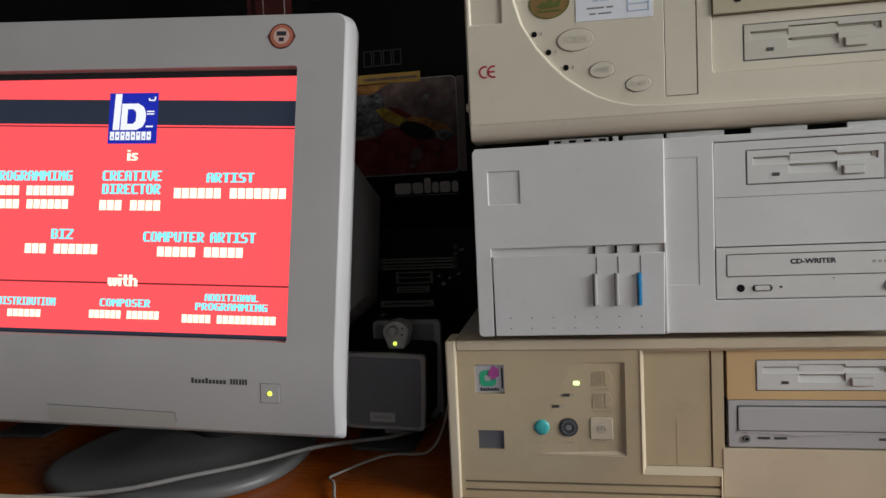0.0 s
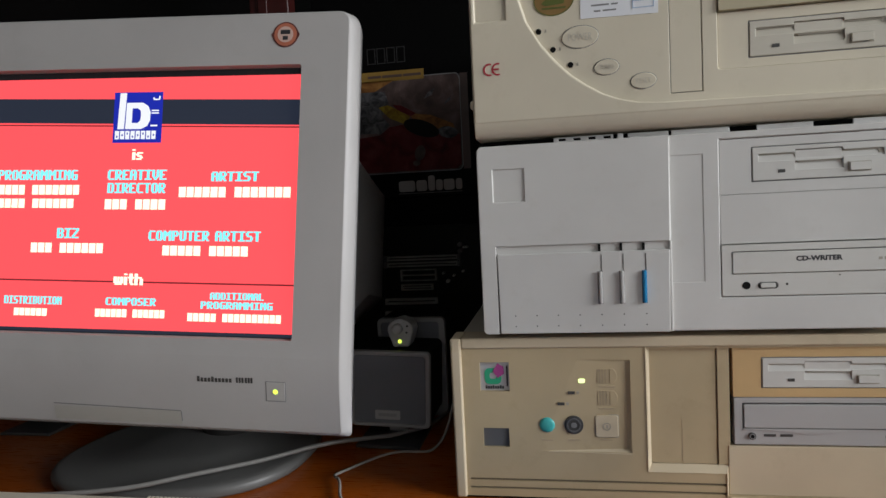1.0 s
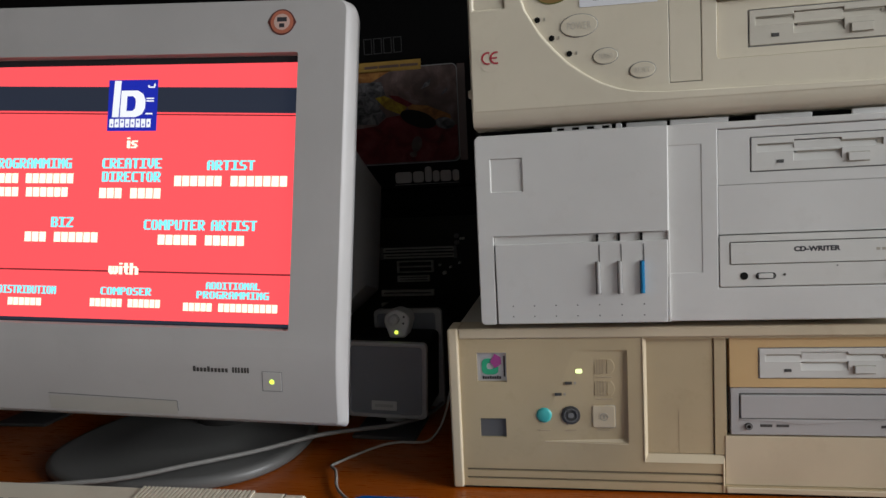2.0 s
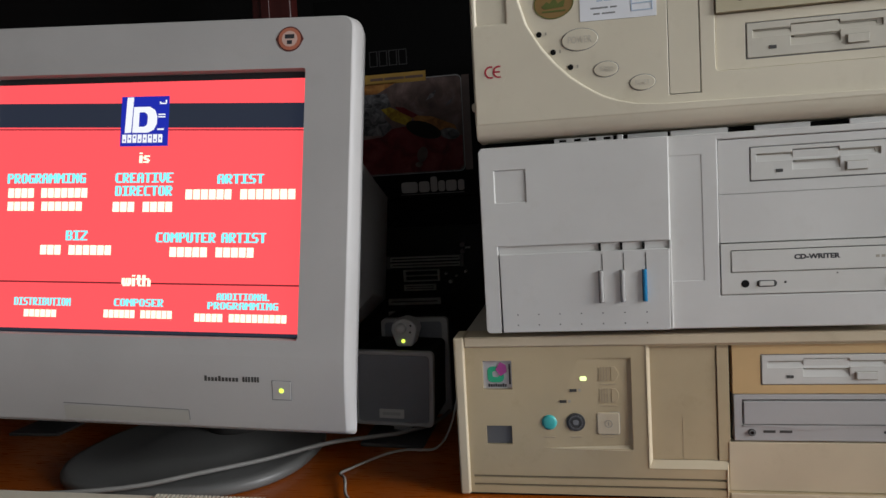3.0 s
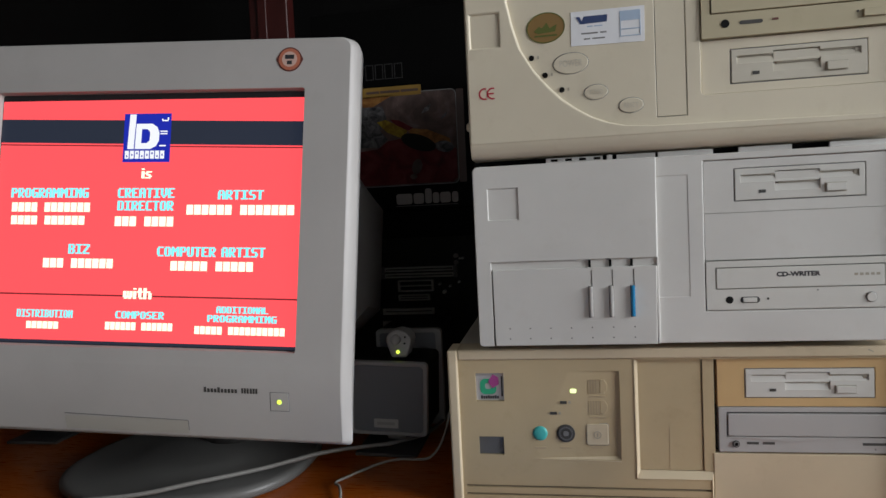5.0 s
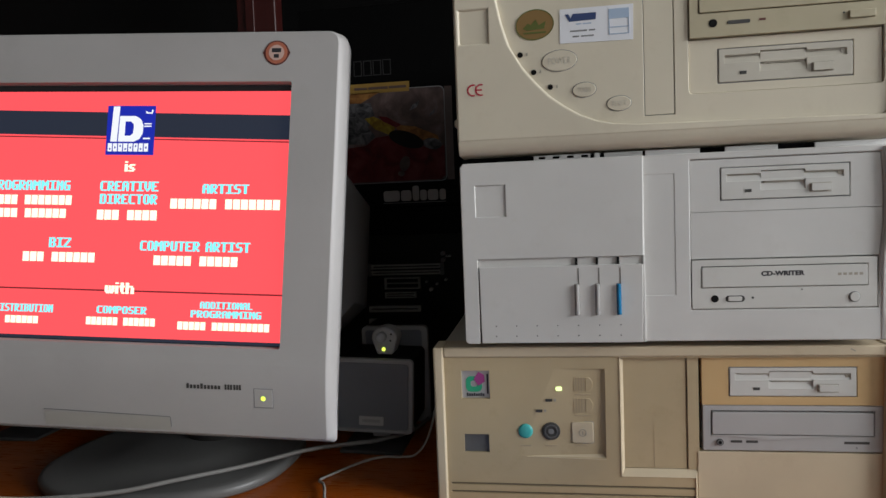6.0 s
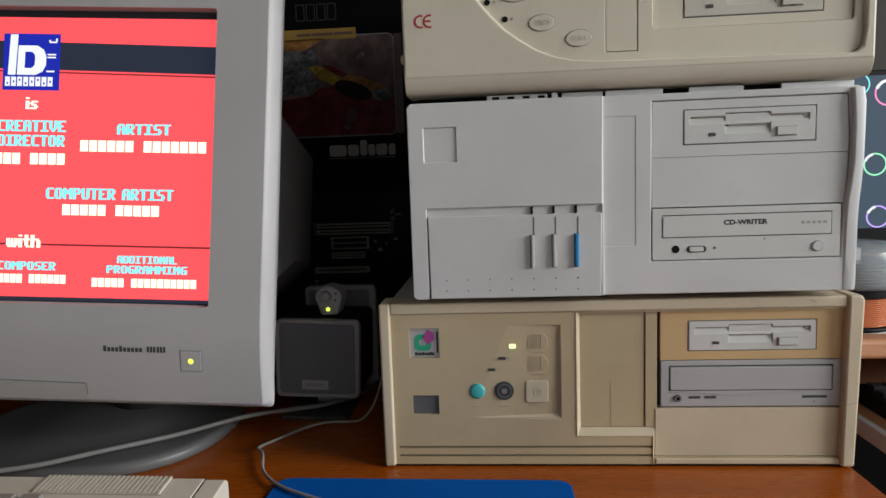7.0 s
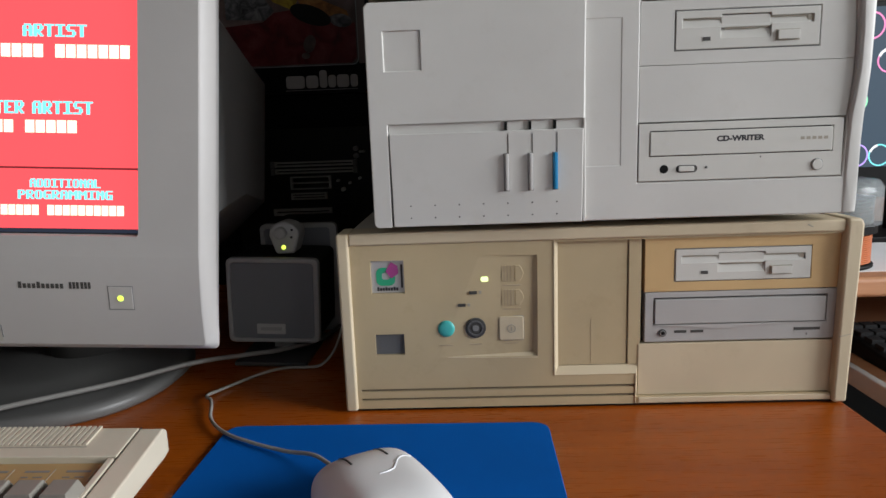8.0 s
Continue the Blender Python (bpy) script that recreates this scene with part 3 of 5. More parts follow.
part("door_crease", plate(rect(0.1935, 0.1939, 0.7858, 0.824), 0.0043, 0.0046), INK_FAINT, low)
part("bay_post", plate(rect(0.2222, 0.2318, 0.7855, 0.8858), 0.0035, 0.02), CREAM, low, bevel=0.0005)
part("bay_backing", plate(rect(0.166, 0.383, 0.7595, 0.8865), 0.012, 0.024), DARK, low)
yb = part("drive_blank", plate(rect(0.2342, 0.3812, 0.8437, 0.8858), 0.003, 0.02, [rect(0.2567, 0.3598, 0.8512, 0.8772)]), YELLOWED, low, "yellowed drive blank", bevel=0.0005)
floppy_drive(0.2575, 0.3590, 0.8520, 0.8764, 0.0038, WHITE_DRIVE, low, INK_SOFT)
part("lower_blank", plate(rect(0.2302, 0.3812, 0.7602, 0.8022), 0.0028, 0.02), CREAM_PALE, low, bevel=0.0005)
cd = part("optical_drive", plate(rect(0.2349, 0.3805, 0.8035, 0.8432), 0.0028, 0.02, [rect(0.2415, 0.3735, 0.8172, 0.8388)]), GREY_DRIVE, low, "plain grey optical drive", bevel=0.0005)
part("tray_gap", plate(rect(0.2405, 0.3745, 0.8165, 0.8395), 0.006, 0.02), DARK, cd)
part("disc_tray", plate(rect(0.2424, 0.3726, 0.8178, 0.8376), 0.002, 0.02), GREY_DRIVE, cd, bevel=0.0007)
swell = [(0.2415, 0.8165), (0.262, 0.8158), (0.275, 0.8148), (0.29, 0.8132), (0.305, 0.814), (0.32, 0.8155), (0.34, 0.8163), (0.3735, 0.8168), (0.3735, 0.8172), (0.2415, 0.8172)]
part("tray_lip", plate(swell, 0.0018, 0.004), GREY_DRIVE, cd, bevel=0.0003)
jk = part("headphone_jack", disc(0.2487, 0.8108, 0.003, 0.0018, 0.006), SHADOW_GAP, cd)
part("jack_hole", disc(0.2487, 0.8108, 0.0014, 0.0012, 0.002, 16), BLACK, jk)
part("jack_ring", plate(oval(0.2487, 0.8108, 0.0023, 0.0023), 0.0012, 0.002, [oval(0.2487, 0.8108, 0.0016, 0.0016)]), INK_GREY, jk)
for sx0, sx1 in ((0.2578, 0.2672), (0.2705, 0.2802), (0.3495, 0.3692)):
    part("slot", plate(rect(sx0, sx1, 0.8105, 0.8126), 0.0025, 0.004), SHADOW_GAP, cd)
part("mark", plate(rect(0.3588, 0.3598, 0.8065, 0.808), 0.0025, 0.004), INK_GREY, cd)

# the middle: off-white case
mid = thing("desktop_computer", pose(0.2, 0.2, 0.8968), "off-white desktop computer with three slider switches, one blue", "computer", "stacked computers")
MY = -0.009
side_walls(0.034, 0.380, 0.03, 0.40, 0.903, 1.058, WHITE_CASE, mid)
for fx in (0.07, 0.34):
    for fy in (0.06, 0.36):
        part("foot", box(fx - 0.01, fx + 0.01, fy - 0.01, fy + 0.01, 0.8968, 0.9035), BLACK, mid)
edge = [(0.0305, 0.9025), (0.3815, 0.9025), (0.3825, 0.906), (0.3828, 0.95), (0.3828, 0.969), (0.3840, 0.995), (0.3852, 1.03), (0.3852, 1.055), (0.3838, 1.0605), (0.38, 1.0622), (0.033, 1.0622), (0.0302, 1.06)]
bay = [(0.2243, 0.9295), (0.3702, 0.9295), (0.3712, 0.9715), (0.3722, 0.975), (0.3748, 1.0), (0.3752, 1.02), (0.373, 1.0565), (0.2246, 1.0565)]
part("front_bezel", plate(edge, MY, 0.031, [bay, rect(0.1868, 0.2112, 0.943, 1.0452)]), WHITE_CASE, mid, bevel=0.0012)
part("inset_panel", plate(rect(0.1863, 0.2117, 0.9425, 1.0457), MY + 0.0004, 0.02), WHITE_CASE, mid)
part("bay_backing", plate(rect(0.2235, 0.376, 0.9285, 1.057), 0.0, 0.02), GREY_DRIVE, mid)
part("drive_gap", plate(rect(0.2243, 0.3708, 0.9296, 0.9722), -0.0012, 0.0), INK_GREY, mid)
rail = loft([[(xi, MY + 0.002, z), (xi, MY - d * e, z), (xi + 0.0014, MY - d, z), (xo - 0.003, MY - d, z), (xo - 0.0006, MY - d * 0.7, z), (xo, MY - d * 0.1, z), (xo, MY + 0.002, z)]
             for z, xi, xo, d, e in ((0.9032, 0.3722, 0.3818, 0.0005, 0.1), (0.93, 0.3722, 0.3822, 0.0009, 0.1), (0.955, 0.3722, 0.3822, 0.0018, 0.12), (0.9725, 0.3722, 0.3826, 0.0028, 0.3), (0.985, 0.3738, 0.3836, 0.0034, 0.6),
                                     (1.005, 0.3757, 0.3848, 0.0038, 0.7), (1.03, 0.3757, 0.3850, 0.004, 0.7), (1.05, 0.3748, 0.3850, 0.004, 0.7), (1.0605, 0.3742, 0.3838, 0.003, 0.6))])
part("side_rail", rail, WHITE_CASE, mid, bevel=0.0007)
up_panel = part("upper_panel", plate([(0.0325, 0.9025), (0.0436, 0.9025), (0.0436, 0.9775), (0.1852, 0.9775), (0.1862, 1.0622), (0.033, 1.0622), (0.0302, 1.059), (0.0302, 0.9048)], MY - 0.004, 0.0, [rect(0.0432, 0.0692, 1.015, 1.0422)]), WHITE_CASE, mid, bevel=0.0009)
part("badge_recess", plate(rect(0.0425, 0.07, 1.014, 1.043), MY - 0.0028, 0.0), WHITE_CASE, up_panel)
door = part("switch_door", plate([(0.0448, 0.9028), (0.1835, 0.9028), (0.1845, 0.9705), (0.0442, 0.9705)], MY - 0.0045, 0.0), WHITE_CASE, mid, bevel=0.0008)
part("door_gap", plate(rect(0.0430, 0.0446, 0.9028, 0.971), MY - 0.0012, MY + 0.001), SHADOW_GAP, mid)
part("groove_floor", plate(rect(0.044, 0.1855, 0.9702, 0.978), MY - 0.0014, MY + 0.001), WHITE_CASE, mid)
part("door_post", plate(rect(0.1842, 0.1862, 0.9028, 0.9775), MY - 0.0032, 0.0), WHITE_CASE, mid, bevel=0.0006)
for sx, mt, lb in ((0.1285, SILVER, ""), (0.1459, SILVER, ""), (0.1637, BLUE_BUTTON, "bright blue slider")):
    part("track", plate(rect(sx + 0.0014, sx + 0.0020, 0.9535, 0.9680), MY - 0.0048, MY - 0.004), SHADOW_GAP, door)
    slide = loft([[(x, yy, z) for x, yy in ((sx - 0.0015, MY - 0.0040), (sx - 0.0004, MY - 0.0076), (sx + 0.0017, MY - 0.0076), (sx + 0.0022, MY - 0.0040))] for z in (0.9275, 0.9285, 0.9532, 0.9540)])
    part("slider", slide, mt, door, lb, bevel=0.0004)
    part("slider_gap", plate(rect(sx - 0.0017, sx + 0.0023, 0.9270, 0.9542), MY - 0.0047, MY - 0.004), SHADOW_GAP, door)
    part("notch", plate(rect(sx - 0.0006, sx + 0.0013, 0.9707, 0.9768), MY - 0.0034, MY), BLACK, mid)
    part("mark", plate(rect(sx - 0.005, sx + 0.005, 0.9230, 0.9238), MY - 0.0047, MY - 0.004), WHITE_DRIVE, door)
for k in range(7):
    for dz in (0.9182, 0.9092):
        part("lamp_hole", disc(0.058 + 0.01783 * k, dz, 0.0006, MY - 0.0047, MY - 0.004, 10), SHADOW_GAP, door)
part("drive_blank", plate([(0.2247, 1.0122), (0.3745, 1.0122), (0.3748, 1.02), (0.3727, 1.056), (0.225, 1.056)], MY + 0.0012, 0.012, [rect(0.2488, 0.3500, 1.0212, 1.0490)]), WHITE_CASE, mid, bevel=0.0004)
floppy_drive(0.2497, 0.3491, 1.0221, 1.0482, MY + 0.0022, WHITE_DRIVE, mid, INK_SOFT)
part("drive_blank", plate([(0.225, 0.9725), (0.3718, 0.9725), (0.3744, 1.0), (0.3745, 1.0119), (0.2247, 1.0119)], MY + 0.0012, 0.012), WHITE_CASE, mid, bevel=0.0004)
cd = part("optical_drive", plate(rect(0.2249, 0.3697, 0.9301, 0.9716), MY - 0.0002, 0.012, [rect(0.2325, 0.3628, 0.9478, 0.9662)]), WHITE_DRIVE, mid, "off-white optical drive with a round button", bevel=0.0005)
part("tray_gap", plate(rect(0.2318, 0.3635, 0.947, 0.967), MY + 0.003, 0.012), DARK, cd)
part("disc_tray", plate(rect(0.233, 0.3622, 0.9484, 0.9655), MY - 0.0008, 0.012), WHITE_DRIVE, cd, bevel=0.0006)
bars("small_print", [3, 4], 0.2365, 0.2500, 0.9556, 0.9572, MY - 0.0008, WHITE_CASE, cd)
letters("lettering", "CD-WRITER", 0.2802, 0.3142, 0.9573, 0.9615, MY - 0.0008, INK, cd, bold=0.05, label="dark printed lettering")
bars("small_print", [2, 2, 2, 2, 2], 0.3395, 0.3587, 0.9567, 0.9588, MY - 0.0008, INK_SOFT, cd)
part("headphone_jack", disc(0.2432, 0.9387, 0.0031, MY - 0.0004, MY + 0.003), BLACK, cd)
wh = part("volume_wheel", plate(round_rect(0.2518, 0.2672, 0.9358, 0.9412, 0.0026), MY - 0.0004, MY + 0.003), SHADOW_GAP, cd)
part("wheel", plate(round_rect(0.2536, 0.2648, 0.9366, 0.9405, 0.001), MY - 0.0016, MY + 0.003), WHITE_DRIVE, wh, bevel=0.0005)
part("lamp", disc(0.2735, 0.9392, 0.001, MY - 0.0005, MY + 0.002, 12), SHADOW_GAP, cd)
part("eject_hole", disc(0.312, 0.9455, 0.0006, MY - 0.0005, MY + 0.002, 12), SHADOW_GAP, cd)
part("button_ring", disc(0.3523, 0.9387, 0.0044, MY - 0.0005, MY + 0.002), INK_GREY, cd)
part("eject_button", disc(0.3523, 0.9387, 0.0039, MY - 0.0015, MY + 0.002), WHITE_DRIVE, cd, bevel=0.0006)
# bare steel under the upper case
for k, (sx0, sx1) in enumerate(((0.095, 0.1437), (0.1554, 0.1875), (0.1895, 0.2342), (0.2547, 0.2965), (0.3247, 0.379))):
    holes = [rect(0.0992 + j * 0.0122, 0.1050 + j * 0.0122, 1.0636, 1.0656) for j in range(4)] if k == 0 else ()
    part("chassis_strip", plate(rect(sx0, sx1, 1.0615, 1.0668), -0.004 + 0.001 * (k % 2), -0.0022 + 0.001 * (k % 2), holes), STEEL, mid, bevel=0.0003)
part("strip_clip", box(0.1467, 0.1515, -0.006, -0.002, 1.0615, 1.0670), STEEL, mid, bevel=0.0006)
# Black filler standing in for the shadow beneath the upper case.
part("chassis_floor", box(0.036, 0.386, 0.018, 0.03, 1.0575, 1.0708), BLACK, mid)
part("chassis_top", box(0.036, 0.378, 0.02, 0.038, 1.0575, 1.0615), BLACK, mid)

# the upper: ivory case with an arc
top = thing("desktop_computer", pose(0.2, 0.2, 1.058), "ivory desktop computer with an arched control panel and stickers", "computer", "stacked computers")
UY = -0.020
TZ = 1.252
side_walls(0.034, 0.380, 0.02, 0.40, 1.0715, TZ - 0.002, CASE_STEEL, top)
for fx in (0.07, 0.34):
    for fy in (0.08, 0.36):
        part("foot", box(fx - 0.012, fx + 0.012, fy - 0.012, fy + 0.012, 1.058, 1.072), BLACK, top)
arch = [(0.0672, TZ - 0.004), (0.0672, 1.2), (0.0712, 1.18), (0.0772, 1.1595), (0.0875, 1.1415), (0.1, 1.1262), (0.111, 1.115), (0.123, 1.106), (0.136, 1.098), (0.149, 1.0928), (0.164, 1.0892), (0.18, 1.088), (0.37, 1.0855), (0.376, 1.09), (0.3775, 1.1), (0.3775, TZ - 0.004)]
frame_bm = plate([(0.0302, 1.0800), (0.3853, 1.0800), (0.3855, TZ), (0.0302, TZ)], UY, 0.021, [arch, rect(0.0352, 0.059, 1.1635, 1.1912)])
part("front_bezel", frame_bm, IVORY, top, bevel=0.0022, seg=3)
part("lower_band", loft([[(x, y, z) for y, z in ((UY + 0.0003, 1.0826), (UY + 0.0009, 1.0785), (UY + 0.0030, 1.0735), (UY + 0.0052, 1.0700), (UY + 0.0085, 1.0685), (0.021, 1.0685), (0.021, 1.0826))] for x in (0.0306, 0.3850)]), IVORY, top, bevel=0.0008)
part("badge_recess", plate(rect(0.0345, 0.06, 1.1625, 1.192), UY + 0.0018, 0.01), IVORY, top)
panel = part("control_panel", plate(rect(0.066, 0.379, 1.083, TZ - 0.003), UY + 0.004, 0.012, [rect(0.1878, 0.2122, 1.0945, TZ - 0.01), round_rect(0.2236, 0.3714, 1.1100, TZ - 0.008, 0.003)]), IVORY, top, bevel=0.0006)
part("inset_panel", plate(rect(0.1884, 0.2116, 1.0951, TZ - 0.0105), UY + 0.0042, 0.012), IVORY, top)
part("inset_gap", plate(rect(0.187, 0.213, 1.094, TZ - 0.009), UY + 0.0058, 0.012), INK_GREY, top)
sticker = part("round_sticker", plate(oval(0.0992, 1.1762, 0.0162, 0.0128, 40, 6), UY + 0.0036, UY + 0.0041), GOLD, panel, "gold oval sticker")
part("emblem", plate([(0.089, 1.1735), (0.0935, 1.1775), (0.096, 1.176), (0.1, 1.1805), (0.1025, 1.1755), (0.1085, 1.1785), (0.107, 1.1725), (0.0925, 1.1715)], UY + 0.0033, UY + 0.0036), OLIVE_PRINT, sticker)
part("emblem_line", plate(rect(0.0895, 0.1085, 1.1688, 1.1702), UY + 0.0033, UY + 0.0036), OLIVE_PRINT, sticker)
part("sticker_rim", plate(oval(0.0992, 1.1762, 0.0162, 0.0128, 40, 6), UY + 0.0034, UY + 0.0037, [oval(0.0992, 1.1762, 0.0154, 0.0120, 40, 6)]), OLIVE_PRINT, sticker)
lab = part("paper_label", plate([(0.1198, 1.1588), (0.1798, 1.1580), (0.1803, 1.1872), (0.1203, 1.187)], UY + 0.0036, UY + 0.0041), LABEL_WHITE, panel, "white paper label with dark blue print")
part("label_emblem", plate([(0.1245, 1.1825), (0.1275, 1.1825), (0.1292, 1.1788), (0.131, 1.1825), (0.1502, 1.1825), (0.1498, 1.1768), (0.128, 1.1763)], UY + 0.0033, UY + 0.0036), LABEL_BLUE, lab)
bars("small_print", [4, 6], 0.1335, 0.146, 1.1735, 1.1745, UY + 0.0036, LABEL_PALE_BLUE, lab)
bars("small_print", [8, 3], 0.1285, 0.1492, 1.1677, 1.169, UY + 0.0036, INK_GREY, lab)
bars("small_print", [3, 6], 0.1305, 0.1478, 1.1632, 1.1644, UY + 0.0036, INK_GREY, lab)
part("label_frame", plate(rect(0.1602, 0.1768, 1.1632, 1.1842), UY + 0.0033, UY + 0.0036, [rect(0.1609, 0.1761, 1.1639, 1.1688), rect(0.1609, 0.1761, 1.1696, 1.1762)]), LABEL_PALE_BLUE, lab)
for lx, lz in ((0.0862, 1.1518), (0.0972, 1.1365), (0.1108, 1.1232)):
    part("lamp", disc(lx, lz, 0.0023, UY + 0.0034, UY + 0.008, 20), BLACK, panel)
    part("mark", plate(rect(lx + 0.005, lx + 0.0063, lz - 0.001, lz + 0.0014), UY + 0.0037, UY + 0.005), INK_SOFT, panel)
for words, cx, cz, a, b, t in (("POWER", 0.119, 1.1448, 0.0146, 0.0088, 0.0105), ("TURBO", 0.139, 1.1192, 0.0098, 0.0062, 0.0062), ("RESET", 0.1673, 1.1062, 0.01, 0.0062, 0.0066)):
    part("button_gap", plate(oval(cx, cz, a + 0.0004, b + 0.0004, 40, 3), UY + 0.0036, UY + 0.006), INK_GREY, panel)
    bt = part("oval_button", plate(oval(cx, cz, a, b, 40, 3), UY + 0.0031, UY + 0.008), IVORY, panel, bevel=0.0007)
    letters("lettering", words, cx - t * 0.9, cx + t * 0.9, cz - b * 0.32, cz + b * 0.32, UY + 0.0031, IVORY_DRIVE, bt, 0.00018)
part("round_label", disc(0.0474, 1.1240, 0.0112, UY - 0.00012, UY + 0.0005, 32), CREAM_LABEL, top, "clear round label with a red mark")
for cx in (0.0452, 0.0521):
    arc = [(cx + r * math.cos(radians(a)), 1.1240 + r * math.sin(radians(a))) for r, aa in ((0.0052, range(70, 291, 20)), (0.0038, range(290, 69, -20))) for a in aa]
    part("printed_arc", plate(arc, UY - 0.0004, UY - 0.0001), RED_PRINT, top)
part("printed_bar", plate(rect(0.0480, 0.0530, 1.1233, 1.1247), UY - 0.0004, UY - 0.0001), RED_PRINT, top)
part("drive_blank", plate(rect(0.2242, 0.3708, 1.1104, 1.1540), UY + 0.0062, 0.012, [rect(0.2466, 0.3500, 1.1174, 1.1458)]), IVORY, top, bevel=0.0004)
floppy_drive(0.2475, 0.3492, 1.1183, 1.1450, UY + 0.0072, IVORY_DRIVE, top, INK_SOFT, 0.185)
cd = part("optical_drive", plate(rect(0.2242, 0.3708, 1.1546, 1.198), UY + 0.002, 0.012, [rect(0.2312, 0.3638, 1.1738, 1.194)]), AGED_DRIVE, top, bevel=0.0005)
part("tray_gap", plate(rect(0.2305, 0.3645, 1.173, 1.195), UY + 0.0045, 0.012), DARK, cd)
part("disc_tray", plate(rect(0.2318, 0.3632, 1.1744, 1.1933), UY + 0.0012, 0.012), AGED_DRIVE, cd, bevel=0.0006)
part("headphone_jack", disc(0.2425, 1.1655, 0.0033, UY + 0.0016, UY + 0.005), BLACK, cd)
part("volume_wheel", plate(round_rect(0.2535, 0.2712, 1.1638, 1.1668, 0.0014), UY + 0.0016, UY + 0.005), SHADOW_GAP, cd)
part("lamp", plate(rect(0.278, 0.2828, 1.165, 1.1668), UY + 0.0016, UY + 0.005), BROWN_PRINT, cd)
part("eject_button", plate(rect(0.3445, 0.3635, 1.1612, 1.1672), UY - 0.0002, UY + 0.005), AGED_DRIVE, cd, bevel=0.0005)
part("eject_hole", disc(0.3410, 1.1660, 0.0008, UY + 0.0016, UY + 0.004, 12), SHADOW_GAP, cd)
part("drive_blank", plate(rect(0.2242, 0.3708, 1.1988, TZ - 0.0085), UY + 0.004, 0.012), IVORY, top, bevel=0.0004)
part("side_knob", turned(0, 0, [(0.0002, 0.004), (0.003, 0.0035), (0.0045, 0.001), (0.0045, -0.003)], 20), IVORY, top, smooth=True)
top.children[-1].data.transform(BASE[top] @ pose(0.0300, -0.004, 1.0985, 0, -90, 0) @ BASE[top].inverted())

# ---- the tube monitor ----
PSI, TAU, RHO = radians(3.28), radians(7.8), radians(3.06)
mu, mb = Vector((math.cos(PSI), math.sin(PSI), 0)), Vector((-math.sin(PSI), math.cos(PSI), 0))
mv = Vector((0, 0, 1)) * math.cos(TAU) + mb * math.sin(TAU)
u_ax, v_ax = mu * math.cos(RHO) - mv * math.sin(RHO), mv * math.cos(RHO) + mu * math.sin(RHO)
w_ax = v_ax.cross(u_ax) * -1
w_ax = w_ax if w_ax.y > 0 else -w_ax
MON = Matrix.Translation((-0.1256, -0.0617, 0.9087)) @ Matrix((u_ax, w_ax, v_ax)).transposed().to_4x4()
monitor = thing("tube_monitor", MON, "grey tube monitor tilted back, its screen lit red", "monitor", local=True)
UL, UR, VB, VT = -0.343, 0.0472, -0.0812, 0.2850


def outline(ul, ur, vb, vt, rt, rb, n=6):
    """A frame's outline, rounder at its upper corners than at its lower ones."""
    pts = []
    for cx, cz, r, a0 in ((ur - rt, vt - rt, rt, 0), (ul + rt, vt - rt, rt, 90), (ul + rb, vb + rb, rb, 180), (ur - rb, vb + rb, rb, 270)):
        pts += [(cx + r * math.cos(radians(a0 + 90 * k / n)), cz + r * math.sin(radians(a0 + 90 * k / n))) for k in range(n + 1)]
    return pts


def section(w, ul, ur, vb, vt, rt, rb, n=6):
    """A rounded frame section with extra points down both sides, for the curved chin."""
    pts = outline(ul, ur, vb, vt, rt, rb, n)
    levels = [CHIN + (vb + rb - CHIN) * k / 9 for k in range(9)]
    left = [(ul, z) for z in levels]
    right = [(ur, z) for z in reversed(levels)]
    k = 2 * (n + 1)
    return [(x, w, z) for x, z in pts[:k] + left + pts[k:] + right]


CHIN = -0.014
# the front frame: an outer shell lofted back, and a face with the opening
OPEN = round_rect(-0.3005, 0.0, 0.0, 0.236, 0.002, 2)
def chin(v):
    """Depth of the frame's face: flat above, curving back under below the picture."""
    return 0.004 + (0.0 if v > CHIN else 0.015 * ((CHIN - v) / 0.067) ** 1.6)


def curved(bm):
    for v in bm.verts:
        v.co.y += chin(v.co.z) - 0.004
    return bm


FL, FR, FB, FT = UL + 0.0065, UR - 0.0065, VB + 0.0045, VT - 0.0045
upper_face = [(FL, CHIN), (FR, CHIN), *[q for q in outline(FL, FR, FB, FT, 0.009, 0.003) if q[1] > 0.2]]
bezel = part("front_frame", plate(upper_face, 0.004, 0.0075, [OPEN]), MONITOR_GREY, monitor)
shell = bmesh.new()
rows = [[shell.verts.new(p) for p in s] for s in (
    section(0.0042, FL, FR, FB, FT, 0.009, 0.003),
    section(0.0048, FL - 0.0015, FR + 0.0015, FB - 0.0012, FT + 0.0012, 0.010, 0.0032),
    section(0.0150, UL + 0.0012, UR - 0.0012, VB + 0.0008, VT - 0.0006, 0.013, 0.004),
    section(0.0180, UL, UR, VB, VT, 0.013, 0.004),
    section(0.0300, UL + 0.001, UR - 0.001, VB + 0.001, VT - 0.001, 0.013, 0.004),
    section(0.0320, UL + 0.010, UR - 0.010, VB + 0.010, VT - 0.010, 0.011, 0.004))]
for a, b in zip(rows, rows[1:]):
    for k in range(len(a)):
        shell.faces.new((a[k], a[(k + 1) % len(a)], b[(k + 1) % len(a)], b[k]))
for v in shell.verts:
    if v.co.y < 0.02:
        v.co.y = min(0.0285, v.co.y + chin(v.co.z) - 0.004)
part("front_shell", shell, MONITOR_GREY, monitor, smooth=True)
chin_bm = bmesh.new()
grid = []
